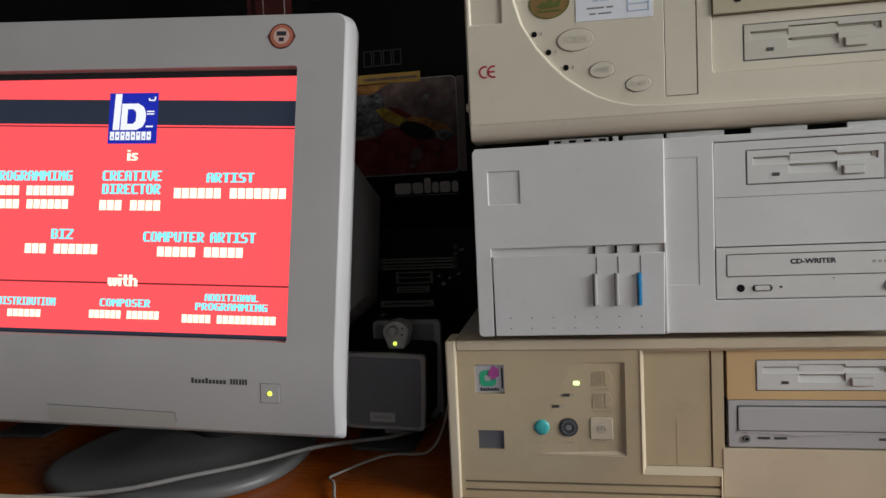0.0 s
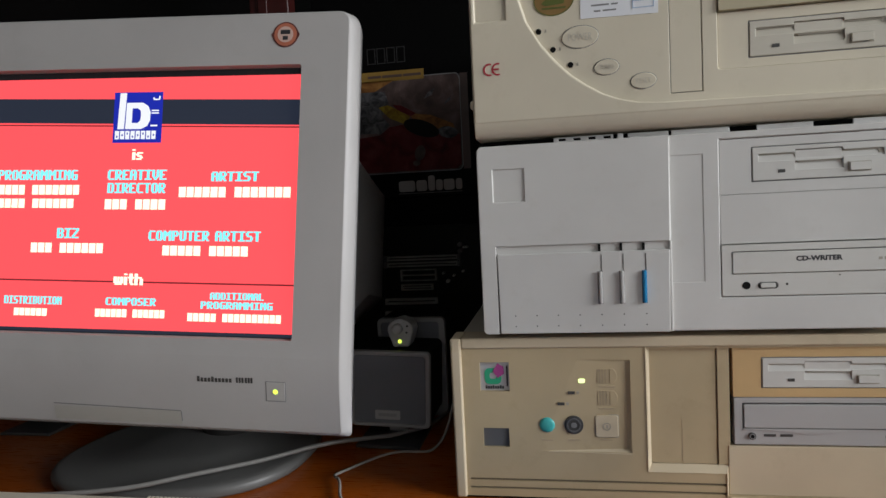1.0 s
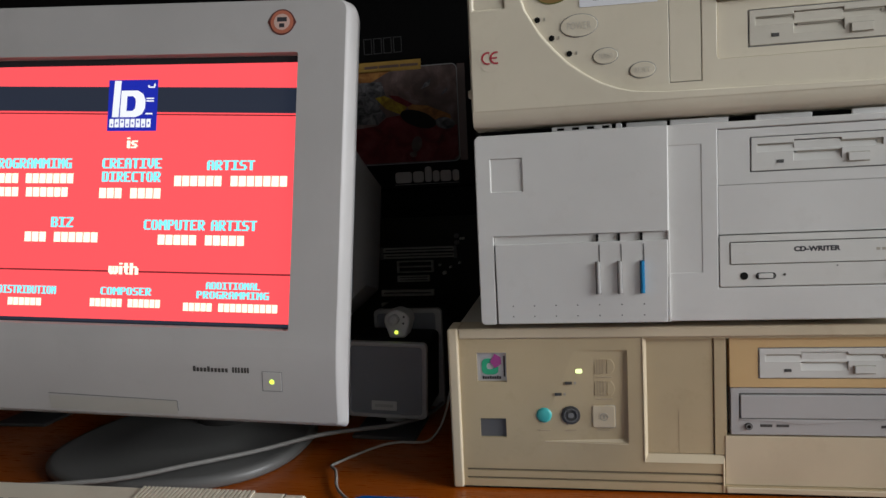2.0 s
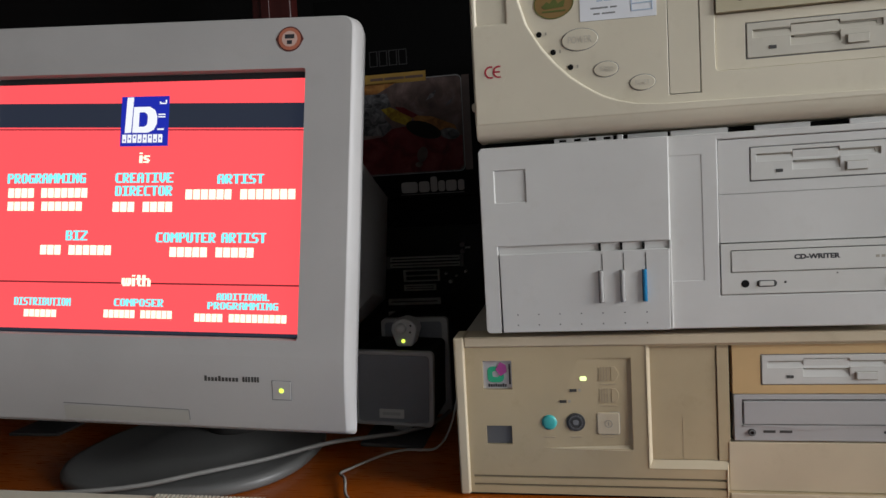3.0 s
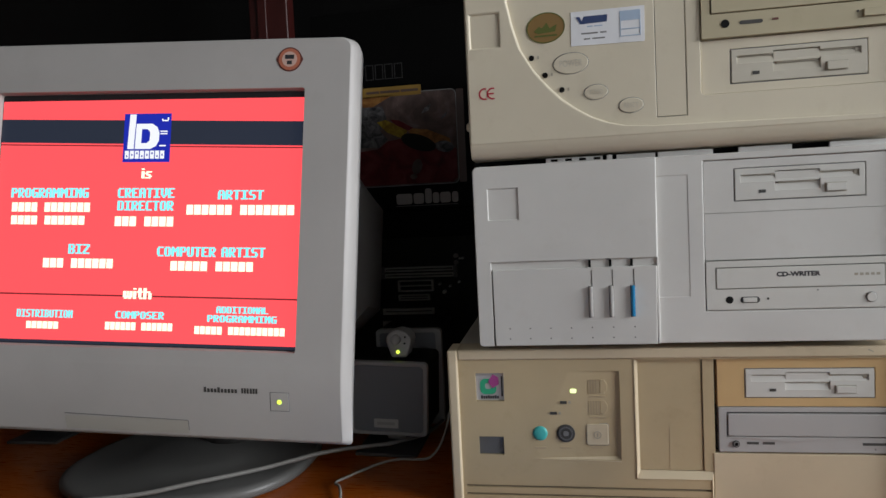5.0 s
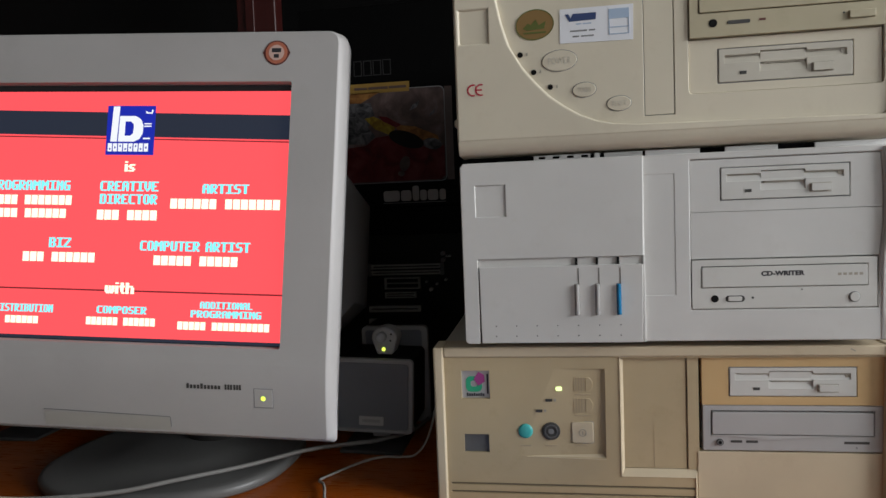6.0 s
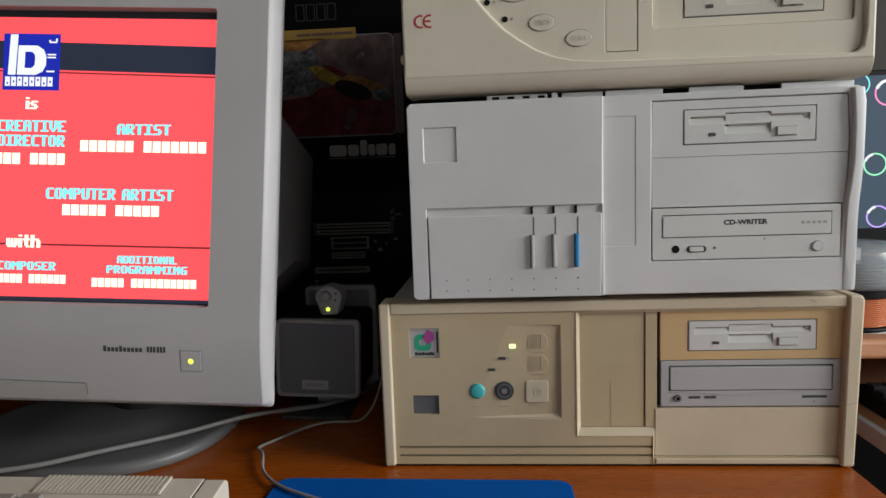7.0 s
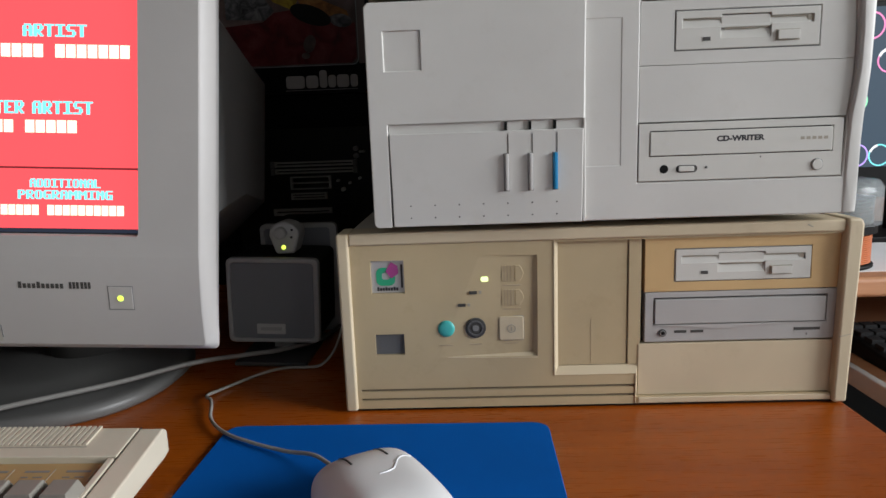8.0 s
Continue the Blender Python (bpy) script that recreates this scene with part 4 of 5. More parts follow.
for k in range(15):
    v = CHIN + (FB - CHIN) * min(1.0, k / 11 if k < 10 else 0.909 + 0.0228 * (k - 10))
    x_in = max(0.0, 0.003 - math.sqrt(max(0.0, 0.003 ** 2 - max(0.0, FB + 0.003 - v) ** 2)))
    grid.append([chin_bm.verts.new((x, chin(v), v)) for x in (FL + x_in, FL + 0.12, -0.0218, -0.0037, FR - x_in)])
for a, b in zip(grid, grid[1:]):
    for k in range(4):
        chin_bm.faces.new((a[k], a[k + 1], b[k + 1], b[k]))
part("chin", chin_bm, MONITOR_GREY, monitor, smooth=True)
# bevelled inner rim down to the glass
rim = bmesh.new()
ra = [rim.verts.new((x, 0.0045, z)) for x, z in OPEN]
rb = [rim.verts.new((x, 0.013, z)) for x, z in round_rect(-0.2985, -0.002, 0.002, 0.234, 0.002, 2)]
for k in range(len(ra)):
    rim.faces.new((ra[k], ra[(k + 1) % len(ra)], rb[(k + 1) % len(ra)], rb[k]))
part("inner_rim", rim, MONITOR_GREY, monitor)
screen = part("screen", plate(rect(-0.3, -0.0005, 0.0005, 0.2355), 0.010, 0.014), SCREEN_BLACK, monitor, "flat glass screen showing a red credits page")
SY = 0.0099
part("picture", plate(rect(-0.2985, -0.0008, 0.0045, 0.229), SY - 0.0001, SY), SCREEN_RED, screen)
S1 = SY - 0.0002
part("band", plate([(-0.2985, 0.1895), (-0.0008, 0.1845), (-0.0008, 0.2068), (-0.2985, 0.2118)], S1 - 0.0001, S1), SCREEN_DARK, screen)
part("thin_line", plate([(-0.2985, 0.1868), (-0.0008, 0.1820), (-0.0008, 0.1831), (-0.2985, 0.1879)], S1 - 0.0001, S1), SCREEN_LINE, screen)
part("thin_line", plate([(-0.2985, 0.0462), (-0.0008, 0.0457), (-0.0008, 0.0471), (-0.2985, 0.0476)], S1 - 0.0001, S1), SCREEN_LINE, screen)
part("picture_foot", plate(rect(-0.2985, -0.0008, 0.0022, 0.0050), S1 - 0.0001, S1), SCREEN_DARK, screen)
S2 = S1 - 0.0002
LX, LZ, LW, LH = -0.1740, 0.1700, 0.0461, 0.0456
logo = part("logo_tile", plate(rect(LX, LX + LW, LZ, LZ + LH), S2 - 0.0001, S2), SCREEN_BLUE, screen)
S3 = S2 - 0.0002


def on_logo(*pts):
    """Places on the tile, given as shares of its width and height."""
    return [(LX + LW * a, LZ + LH * b) for a, b in pts]


part("logo_bar", plate(on_logo((0.09, 0.27), (0.225, 0.27), (0.255, 0.985), (0.12, 0.985)), S3 - 0.0001, S3), SCREEN_WHITE, logo)
dd = on_logo((0.25, 0.27), (0.58, 0.27), (0.70, 0.33), (0.755, 0.44), (0.76, 0.60), (0.71, 0.72), (0.60, 0.79), (0.265, 0.79))
dh = on_logo((0.38, 0.39), (0.50, 0.39), (0.555, 0.44), (0.565, 0.56), (0.555, 0.63), (0.50, 0.68), (0.385, 0.68))
part("logo_bow", plate(dd, S3 - 0.0001, S3, [dh]), SCREEN_WHITE, logo)
for a0, a1, b0, b1 in ((0.78, 0.93, 0.62, 0.645), (0.78, 0.93, 0.57, 0.595), (0.77, 0.91, 0.32, 0.35), (0.81, 0.94, 0.84, 0.865), (0.92, 0.95, 0.865, 0.92), (0.80, 0.83, 0.865, 0.89)):
    part("logo_tick", plate(on_logo((a0, b0), (a1, b0), (a1, b1), (a0, b1)), S3 - 0.0001, S3), SCREEN_WHITE, logo)
for k in range(8):
    a = 0.045 + 0.1075 * k
    part("logo_foot", plate(on_logo((a, 0.07), (a + 0.085, 0.07), (a + 0.085, 0.235), (a, 0.235)), S3 - 0.0001, S3, [on_logo((a + 0.028, 0.10 + 0.03 * (k % 3)), (a + 0.057, 0.10 + 0.03 * (k % 3)), (a + 0.057, 0.14 + 0.03 * (k % 3)), (a + 0.028, 0.14 + 0.03 * (k % 3)))]), SCREEN_WHITE, logo)

# the screen's own bold letters, seven dots high
DOTS = {
    "A": ".####. ##..## ##..## ###### ##..## ##..## ##..##", "B": "#####. ##..## ##..## #####. ##..## ##..## #####.",
    "C": ".##### ##.... ##.... ##.... ##.... ##.... .#####", "D": "#####. ##..## ##..## ##..## ##..## ##..## #####.",
    "E": "###### ##.... ##.... ####.. ##.... ##.... ######", "G": ".##### ##.... ##.... ##.### ##..## ##..## .#####",
    "I": "###### ..##.. ..##.. ..##.. ..##.. ..##.. ######", "L": "##.... ##.... ##.... ##.... ##.... ##.... ######",
    "M": "##...## ###.### ####### ##.#.## ##...## ##...## ##...##", "N": "##..## ###.## ###### ##.### ##..## ##..## ##..##",
    "O": ".####. ##..## ##..## ##..## ##..## ##..## .####.", "P": "#####. ##..## ##..## #####. ##.... ##.... ##....",
    "R": "#####. ##..## ##..## #####. ####.. ##.##. ##..##", "S": ".##### ##.... ##.... .####. ....## ....## #####.",
    "T": "###### ..##.. ..##.. ..##.. ..##.. ..##.. ..##..", "U": "##..## ##..## ##..## ##..## ##..## ##..## .####.",
    "V": "##..## ##..## ##..## ##..## ##..## .####. ..##..", "Z": "###### ....## ...##. ..##.. .##... ##.... ######",
    "i": "## .. ## ## ## ## ##", "s": "..... ..... .#### ##... .###. ...## ####.", "w": "....... ....... ##.#.## ##.#.## ##.#.## ####### .##.##.",
    "t": ".##. .##. #### .##. .##. .##. ..##", "h": "##.... ##.... #####. ##..## ##..## ##..## ##..##"}


def dot_letters(words, x0, x1, z0, z1, mat):
    """Words in the screen's bold dot letters, each letter a piece of its own."""
    total = sum(len(DOTS[c].split()[0]) + 1 if c != " " else 5 for c in words) - 1
    px, pz, x = (x1 - x0) / total, (z1 - z0) / 7, x0
    for c in words:
        if c == " ":
            x += 5 * px
            continue
        rows_c = DOTS[c].split()
        bm = bmesh.new()
        for k, row in enumerate(rows_c):
            j = 0
            while j < len(row):
                e = j
                while e < len(row) and row[e] == "#":
                    e += 1
                if e > j:
                    box(x + j * px, x + (e + 0.55) * px, S2 - 0.0001, S2, z1 - (k + 1) * pz, z1 - k * pz, bm)
                j = max(e, j + 1)
        part("letter", bm, mat, screen)
        x += (len(rows_c[0]) + 1) * px


def heading(words, x0, x1, z0, z1):
    dot_letters(words, x0, x1, z0, z1, SCREEN_CYAN)


def name_row(words, x0, x1, z0, z1):
    """A row of plain blocks, one a letter, in groups."""
    n = sum(words) + len(words) - 1
    step_u, x = (x1 - x0) / n, x0
    for wd in words:
        for k in range(wd):
            a = x + k * step_u
            part("text_bar", plate(rect(a, a + step_u * 0.87, z0, z1), S2 - 0.0001, S2), SCREEN_CREAM, screen)
        x += (wd + 1) * step_u


dot_letters("is", -0.1545, -0.1450, 0.1548, 0.1642, SCREEN_CREAM)
dot_letters("with", -0.1660, -0.1390, 0.0440, 0.0540, SCREEN_CREAM)
heading("PROGRAMMING", -0.2841, -0.2062, 0.1368, 0.1458)
name_row([4, 7], -0.2825, -0.2028, 0.1235, 0.1322)
name_row([4, 6], -0.2825, -0.2075, 0.1115, 0.1198)
heading("CREATIVE", -0.1768, -0.1216, 0.1368, 0.1458)
heading("DIRECTOR", -0.1765, -0.1222, 0.1250, 0.1340)
name_row([3, 4], -0.1782, -0.1203, 0.1105, 0.1195)
heading("ARTIST", -0.0797, -0.0370, 0.1355, 0.1440)
name_row([6, 7], -0.1090, -0.0067, 0.1215, 0.1305)
heading("BIZ", -0.2226, -0.2019, 0.0845, 0.0935)
name_row([3, 6], -0.2472, -0.1769, 0.0715, 0.0802)
heading("COMPUTER ARTIST", -0.1353, -0.0332, 0.0832, 0.0920)
name_row([5, 5], -0.1217, -0.0429, 0.0704, 0.0790)
heading("DISTRIBUTION", -0.2702, -0.2146, 0.0255, 0.0325)
name_row([6], -0.2599, -0.2273, 0.0152, 0.0218)
heading("COMPOSER", -0.1724, -0.1259, 0.0262, 0.0328)
name_row([6, 6], -0.1818, -0.1164, 0.0158, 0.0228)
heading("ADDITIONAL", -0.0761, -0.0282, 0.0330, 0.0390)
heading("PROGRAMMING", -0.0843, -0.0202, 0.0250, 0.0312)
name_row([5, 10], -0.0959, -0.0115, 0.0140, 0.0210)
# the marks and button on the frame
for x0, x1, n in ((-0.0827, -0.0512, 10), (-0.0482, -0.0408, 3), (-0.0403, -0.0328, 3)):
    for k in range(n):
        w1 = (x1 - x0) / n
        tall = 0.0046 if n == 3 or k in (0, 4) else 0.0034
        part("model_mark", curved(plate(rect(x0 + k * w1, x0 + (k + 0.7) * w1, -0.0363, -0.0363 + tall), 0.0038, 0.0046)), SHADOW_GAP, bezel)
for k in range(6):
    part("maker_mark", curved(plate(rect(-0.3310 + k * 0.0078, -0.3310 + k * 0.0078 + 0.0062, -0.0335, -0.0275), 0.0038, 0.0046)), SHADOW_GAP, bezel)
pw = part("power_button", curved(plate(rect(-0.0218, -0.0055, -0.0505, -0.0347), 0.0036, 0.0046)), MONITOR_GREY, bezel, bevel=0.0003)
part("button_gap", curved(plate(rect(-0.0224, -0.0049, -0.0511, -0.0341), 0.0038, 0.0045)), INK_GREY, bezel)
part("power_lamp", curved(plate(oval(-0.0138, -0.0428, 0.0020, 0.0020, 16), 0.0032, 0.0040)), LED_GREEN, pw, "lit yellow-green lamp")
seal = part("seal_sticker", plate([(-0.0275, 0.262), *[(-0.0149 + 0.0112 * math.cos(radians(a)), 0.262 + 0.0112 * math.sin(radians(a))) for a in range(150, 29, -12)], (-0.0023, 0.262),
            *[(-0.0149 + 0.0112 * math.cos(radians(a)), 0.262 + 0.0112 * math.sin(radians(a))) for a in range(-30, -151, -12)]], 0.0036, 0.0041), BROWN_PRINT, bezel, "round brown and peach sticker")
part("seal_ring", disc(-0.0149, 0.262, 0.0100, 0.0033, 0.0036), ORANGE_PRINT, seal)
part("seal_centre", disc(-0.0149, 0.262, 0.0070, 0.0031, 0.0034), PEACH_PRINT, seal)
bars("seal_bar", [3], -0.0192, -0.0106, 0.2622, 0.2660, 0.0031, INK, seal)
bars("seal_bar", [2], -0.0172, -0.0126, 0.2572, 0.2606, 0.0031, INK, seal)
pocket = bmesh.new()
lines = []
for k in range(9):
    v = -0.0632 - 0.0118 * k / 8
    lines.append([pocket.verts.new((x, chin(v) - 0.0003, v + (0.0021 if x < -0.2 and k == 0 else 0.0))) for x in (-0.218, -0.0997)])
for a, b in zip(lines, lines[1:]):
    pocket.faces.new((a[0], a[1], b[1], b[0]))
part("pocket_door", pocket, POCKET_TAN, bezel, smooth=True)
part("pocket_line", curved(plate([(-0.218, -0.0602), (-0.0995, -0.0624), (-0.0995, -0.0632), (-0.218, -0.0610)], 0.0036, 0.0044)), INK_GREY, bezel)
part("pocket_edge", curved(plate([(-0.0995, -0.0632), (-0.0988, -0.0632), (-0.0988, -0.072), (-0.0995, -0.072)], 0.0036, 0.0044)), INK_GREY, bezel)


def back_section(w, ul, ur, vb, vs, vt, c, low_c):
    pts = [(ul + low_c, vb), (ur - low_c, vb), (ur, vb + low_c), (ur, vs), (ur - c * 0.25, vs + (vt - vs) * 0.45), (ur - c, vt),
           (ul + c, vt), (ul + c * 0.25, vs + (vt - vs) * 0.45), (ul, vs), (ul, vb + low_c)]
    return [(x, w, z) for x, z in pts]


part("rear_housing", loft([
    back_section(0.020, UL + 0.010, UR - 0.010, VB + 0.010, 0.22, VT - 0.010, 0.02, 0.008),
    back_section(0.050, UL + 0.018, UR - 0.018, VB + 0.030, 0.20, VT - 0.014, 0.04, 0.03),
    back_section(0.10, UL + 0.022, UR - 0.024, VB + 0.050, 0.178, VT - 0.035, 0.06, 0.05),
    back_section(0.20, UL + 0.027, UR - 0.029, VB + 0.060, 0.170, VT - 0.07, 0.09, 0.06),
    back_section(0.29, UL + 0.03, UR - 0.034, VB + 0.065, 0.165, VT - 0.09, 0.10, 0.05),
    back_section(0.31, UL + 0.045, UR - 0.048, VB + 0.070, 0.152, VT - 0.11, 0.10, 0.05),
    back_section(0.41, UL + 0.09, UR - 0.10, VB + 0.085, 0.11, VT - 0.15, 0.10, 0.03)]), MONITOR_BACK, monitor, bevel=0.006)
# swivel foot, level on the desk
FX, FY = -0.309, 0.08
inv = MON.inverted()


def foot_ring(k, z, n=72):
    ring = []
    for i in range(n):
        a = 2 * math.pi * i / n
        c, sn = math.cos(a), math.sin(a)
        ring.append((FX + 0.136 * k * math.copysign(abs(c) ** 0.8, c), FY + 0.116 * k * math.copysign(abs(sn) ** 0.8, sn), DESK_Z + z))
    return ring


foot = loft([foot_ring(k, z) for k, z in ((0.975, 0.0), (1.0, 0.003), (1.0, 0.008), (0.985, 0.0112), (0.955, 0.0122), (0.9, 0.0120), (0.80, 0.0118), (0.66, 0.0125), (0.52, 0.0140), (0.44, 0.0155), (0.36, 0.0163), (0.05, 0.0166))])
foot.transform(inv)
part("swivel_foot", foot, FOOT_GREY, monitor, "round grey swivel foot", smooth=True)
neck = turned(FX + 0.02, FY + 0.055, [(0.036, DESK_Z + 0.016), (0.036, DESK_Z + 0.038), (0.05, DESK_Z + 0.046), (0.085, DESK_Z + 0.085)], 48)
neck.transform(inv)
# Neck coloured darker than the foot to paint the shadow under the monitor.
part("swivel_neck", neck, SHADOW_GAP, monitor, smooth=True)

# ---- loudspeakers and the volume pod ----
speaker = thing("desk_speaker", pose(-0.0980, 0.132, DESK_Z, 0, 2.5, 0), "small cube loudspeaker with charcoal cloth front on a metal stand", "speaker", "desk speakers", local=True)
part("stand_plate", box(-0.0345, 0.0375, -0.0235, 0.075, 0.0, 0.0042), STAND_DARK, speaker, bevel=0.0012)
part("stand_post", box(-0.008, 0.012, 0.025, 0.045, 0.003, 0.02), SPEAKER_GREY, speaker)
sb = part("cabinet", plate(round_rect(-0.0465, 0.0440, 0.0172, 0.1022, 0.006), 0.006, 0.085), BLACK, speaker, bevel=0.002)
part("front_ring", plate(round_rect(-0.0475, 0.0450, 0.0165, 0.1030, 0.006), 0.0, 0.010, [round_rect(-0.0430, 0.0395, 0.021, 0.0982, 0.004)]), SPEAKER_GREY, sb, bevel=0.0018)
part("grille", plate(round_rect(-0.0432, 0.0397, 0.0208, 0.0984, 0.004), 0.0015, 0.009), CHARCOAL, sb, "charcoal cloth grille", bevel=0.001)
tag = part("name_plate", plate(round_rect(-0.0185, 0.0105, 0.0255, 0.0360, 0.001), 0.0003, 0.0016), POD_GREY, sb, bevel=0.0003)
part("mark", plate(rect(-0.0145, 0.0065, 0.0292, 0.0325), -0.0001, 0.0003), SPEAKER_GREY, tag)
copy_thing(speaker, pose(-0.575, 0.155, DESK_Z, 0, 0, 0))
rear = thing("desk_speaker", pose(-0.09, 0.26, DESK_Z), "dark grey loudspeaker standing behind the cube one", "speaker", "desk speakers")
rb_ = part("cabinet", plate(round_rect(-0.1325, -0.0475, DESK_Z, 0.8765, 0.006), 0.228, 0.32), BLACK, rear, bevel=0.002)
part("front_ring", plate(round_rect(-0.1330, -0.0470, DESK_Z + 0.001, 0.877, 0.006), 0.222, 0.232, [round_rect(-0.1285, -0.0545, 0.765, 0.872, 0.004)]), SPEAKER_GREY, rb_, bevel=0.0015)
part("grille", plate(round_rect(-0.1287, -0.0543, 0.7645, 0.8722, 0.004), 0.2235, 0.230), CHARCOAL, rb_, bevel=0.001)
pod = thing("volume_control", pose(-0.086, 0.17, 0.8555), "grey volume control pod with a knob and lit lamp", "volume control")
shape = [(-0.0955, 0.8555), (-0.0765, 0.8555), (-0.0705, 0.8745), (-0.0715, 0.880), (-0.077, 0.8855), (-0.086, 0.889), (-0.095, 0.8865), (-0.1005, 0.8815), (-0.1015, 0.8745)]
body = part("housing", plate(shape, 0.152, 0.18), POD_GREY, pod, bevel=0.003, seg=3)
kn = turned(0, 0, [(0.0002, 0.009), (0.0045, 0.0085), (0.0058, 0.006), (0.0063, -0.002)], 28)
kn.transform(pose(-0.0885, 0.152, 0.8775, 90, 0, 0))
part("knob", kn, POD_GREY, body, smooth=True)
part("lamp", disc(-0.087, 0.8625, 0.0021, 0.1512, 0.153, 16), LED_GREEN, body, "lit yellow-green lamp")
for hx, hz in ((-0.0775, 0.880), (-0.0785, 0.8725)):
    part("socket", disc(hx, hz, 0.0012, 0.1514, 0.153, 12), BLACK, body)

# ---- cartons and board in the dark behind ----
carton = thing("carton", pose(-0.15, 0.5, DESK_Z), "plain black cardboard carton standing on the desk", "carton")
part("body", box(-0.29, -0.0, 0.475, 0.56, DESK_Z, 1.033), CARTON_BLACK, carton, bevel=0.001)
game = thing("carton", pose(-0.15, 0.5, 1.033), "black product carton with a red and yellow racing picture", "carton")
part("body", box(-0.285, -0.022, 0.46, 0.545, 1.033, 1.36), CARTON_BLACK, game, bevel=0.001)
GY = 0.4598
pic = part("picture", plate(round_rect(-0.27, -0.048, 1.073, 1.2225, 0.008), GY - 0.0003, GY), PHOTO_DARK, game, "dark red picture with a yellow racing car")
part("picture_rim", plate(round_rect(-0.272, -0.0465, 1.0715, 1.224, 0.009), GY - 0.0002, GY, [round_rect(-0.2702, -0.0478, 1.0728, 1.2227, 0.008)]), INK_GREY, game)
part("picture_side", plate(rect(-0.0465, -0.0345, 1.073, 1.2225), GY - 0.0002, GY), PRINT_BROWN, game)
part("picture_ground", plate([(-0.269, 1.0745), (-0.056, 1.0745), (-0.0495, 1.081), (-0.0495, 1.128), (-0.085, 1.133), (-0.138, 1.149), (-0.163, 1.146), (-0.180, 1.134), (-0.268, 1.126)], GY - 0.0006, GY - 0.0003), PHOTO_RED, pic)
part("picture_haze", plate([(-0.264, 1.220), (-0.152, 1.220), (-0.186, 1.203), (-0.264, 1.205)], GY - 0.0006, GY - 0.0003), PHOTO_ORANGE, pic)
part("picture_block", plate([(-0.232, 1.205), (-0.169, 1.203), (-0.163, 1.182), (-0.175, 1.164), (-0.232, 1.166)], GY - 0.0006, GY - 0.0003), PHOTO_GREY, pic)
part("picture_wreck", plate([(-0.232, 1.166), (-0.175, 1.164), (-0.163, 1.149), (-0.177, 1.136), (-0.232, 1.139)], GY - 0.0009, GY - 0.0006), PHOTO_GREY, pic)
part("picture_streak", plate([(-0.131, 1.166), (-0.096, 1.161), (-0.060, 1.145), (-0.058, 1.137), (-0.088, 1.139), (-0.123, 1.152)], GY - 0.0006, GY - 0.0003), PHOTO_ORANGE, pic)
part("picture_car", plate([(-0.180, 1.178), (-0.165, 1.181), (-0.143, 1.170), (-0.128, 1.161), (-0.138, 1.149), (-0.163, 1.160)], GY - 0.0009, GY - 0.0006), PHOTO_YELLOW, pic)
part("picture_wing", plate([(-0.157, 1.181), (-0.143, 1.179), (-0.119, 1.165), (-0.128, 1.161), (-0.149, 1.172)], GY - 0.0012, GY - 0.0009), PHOTO_RED, pic)
part("picture_glint", plate([(-0.105, 1.187), (-0.099, 1.196), (-0.088, 1.202), (-0.092, 1.192)], GY - 0.0006, GY - 0.0003), PHOTO_GREY, pic)
part("picture_glint", plate([(-0.074, 1.175), (-0.070, 1.181), (-0.062, 1.188), (-0.064, 1.181)], GY - 0.0006, GY - 0.0003), PHOTO_GREY, pic)
part("picture_tyre", plate(oval(-0.1115, 1.141, 0.030, 0.0125, 28, -20), GY - 0.0015, GY - 0.0012), DARK, pic)
part("picture_wheel", plate(oval(-0.069, 1.132, 0.016, 0.009, 24, -10), GY - 0.0012, GY - 0.0009), PHOTO_GREY, pic)
part("picture_spot", plate(oval(-0.1155, 1.102, 0.0085, 0.0125, 24, -18), GY - 0.0012, GY - 0.0009), PHOTO_DARK, pic)
part("picture_spot", plate(oval(-0.122, 1.086, 0.006, 0.0045, 20), GY - 0.0012, GY - 0.0009), PHOTO_DARK, pic)
part("stripe", plate(rect(-0.28, -0.1035, 1.2185, 1.2345), GY - 0.0006, GY), PRINT_YELLOW, game)
bars("stripe_print", [6, 9, 8], -0.195, -0.108, 1.2245, 1.2285, GY - 0.0006, PRINT_BROWN, game, 0.06)
for k in range(4):
    tx = -0.195 + 0.0162 * k
    part("title_bar", plate(rect(tx, tx + 0.014, 1.247, 1.272), GY - 0.0002, GY, [rect(tx + 0.0016, tx + 0.0124, 1.2486, 1.2704)]), TITLE_DIM, game)
for k, (mx, mw, mh) in enumerate(((-0.1535, 0.027, 0.0175), (-0.1245, 0.0175, 0.0175), (-0.1050, 0.011, 0.0245), (-0.0925, 0.011, 0.0175), (-0.0800, 0.0175, 0.0175), (-0.0605, 0.0105, 0.0175))):
    part("maker_bar", plate(round_rect(mx, mx + mw, 1.041, 1.041 + mh, 0.004, 4), GY - 0.0003, GY), MAKER_PALE, game)
part("maker_line", plate(rect(-0.1545, -0.0505, 1.0378, 1.0388), GY - 0.0003, GY), INK_GREY, game)
board = thing("motherboard", pose(-0.13, 0.46, DESK_Z), "dark computer motherboard standing on edge with grey slots", "motherboard")
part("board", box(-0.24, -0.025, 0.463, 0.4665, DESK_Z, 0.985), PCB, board)
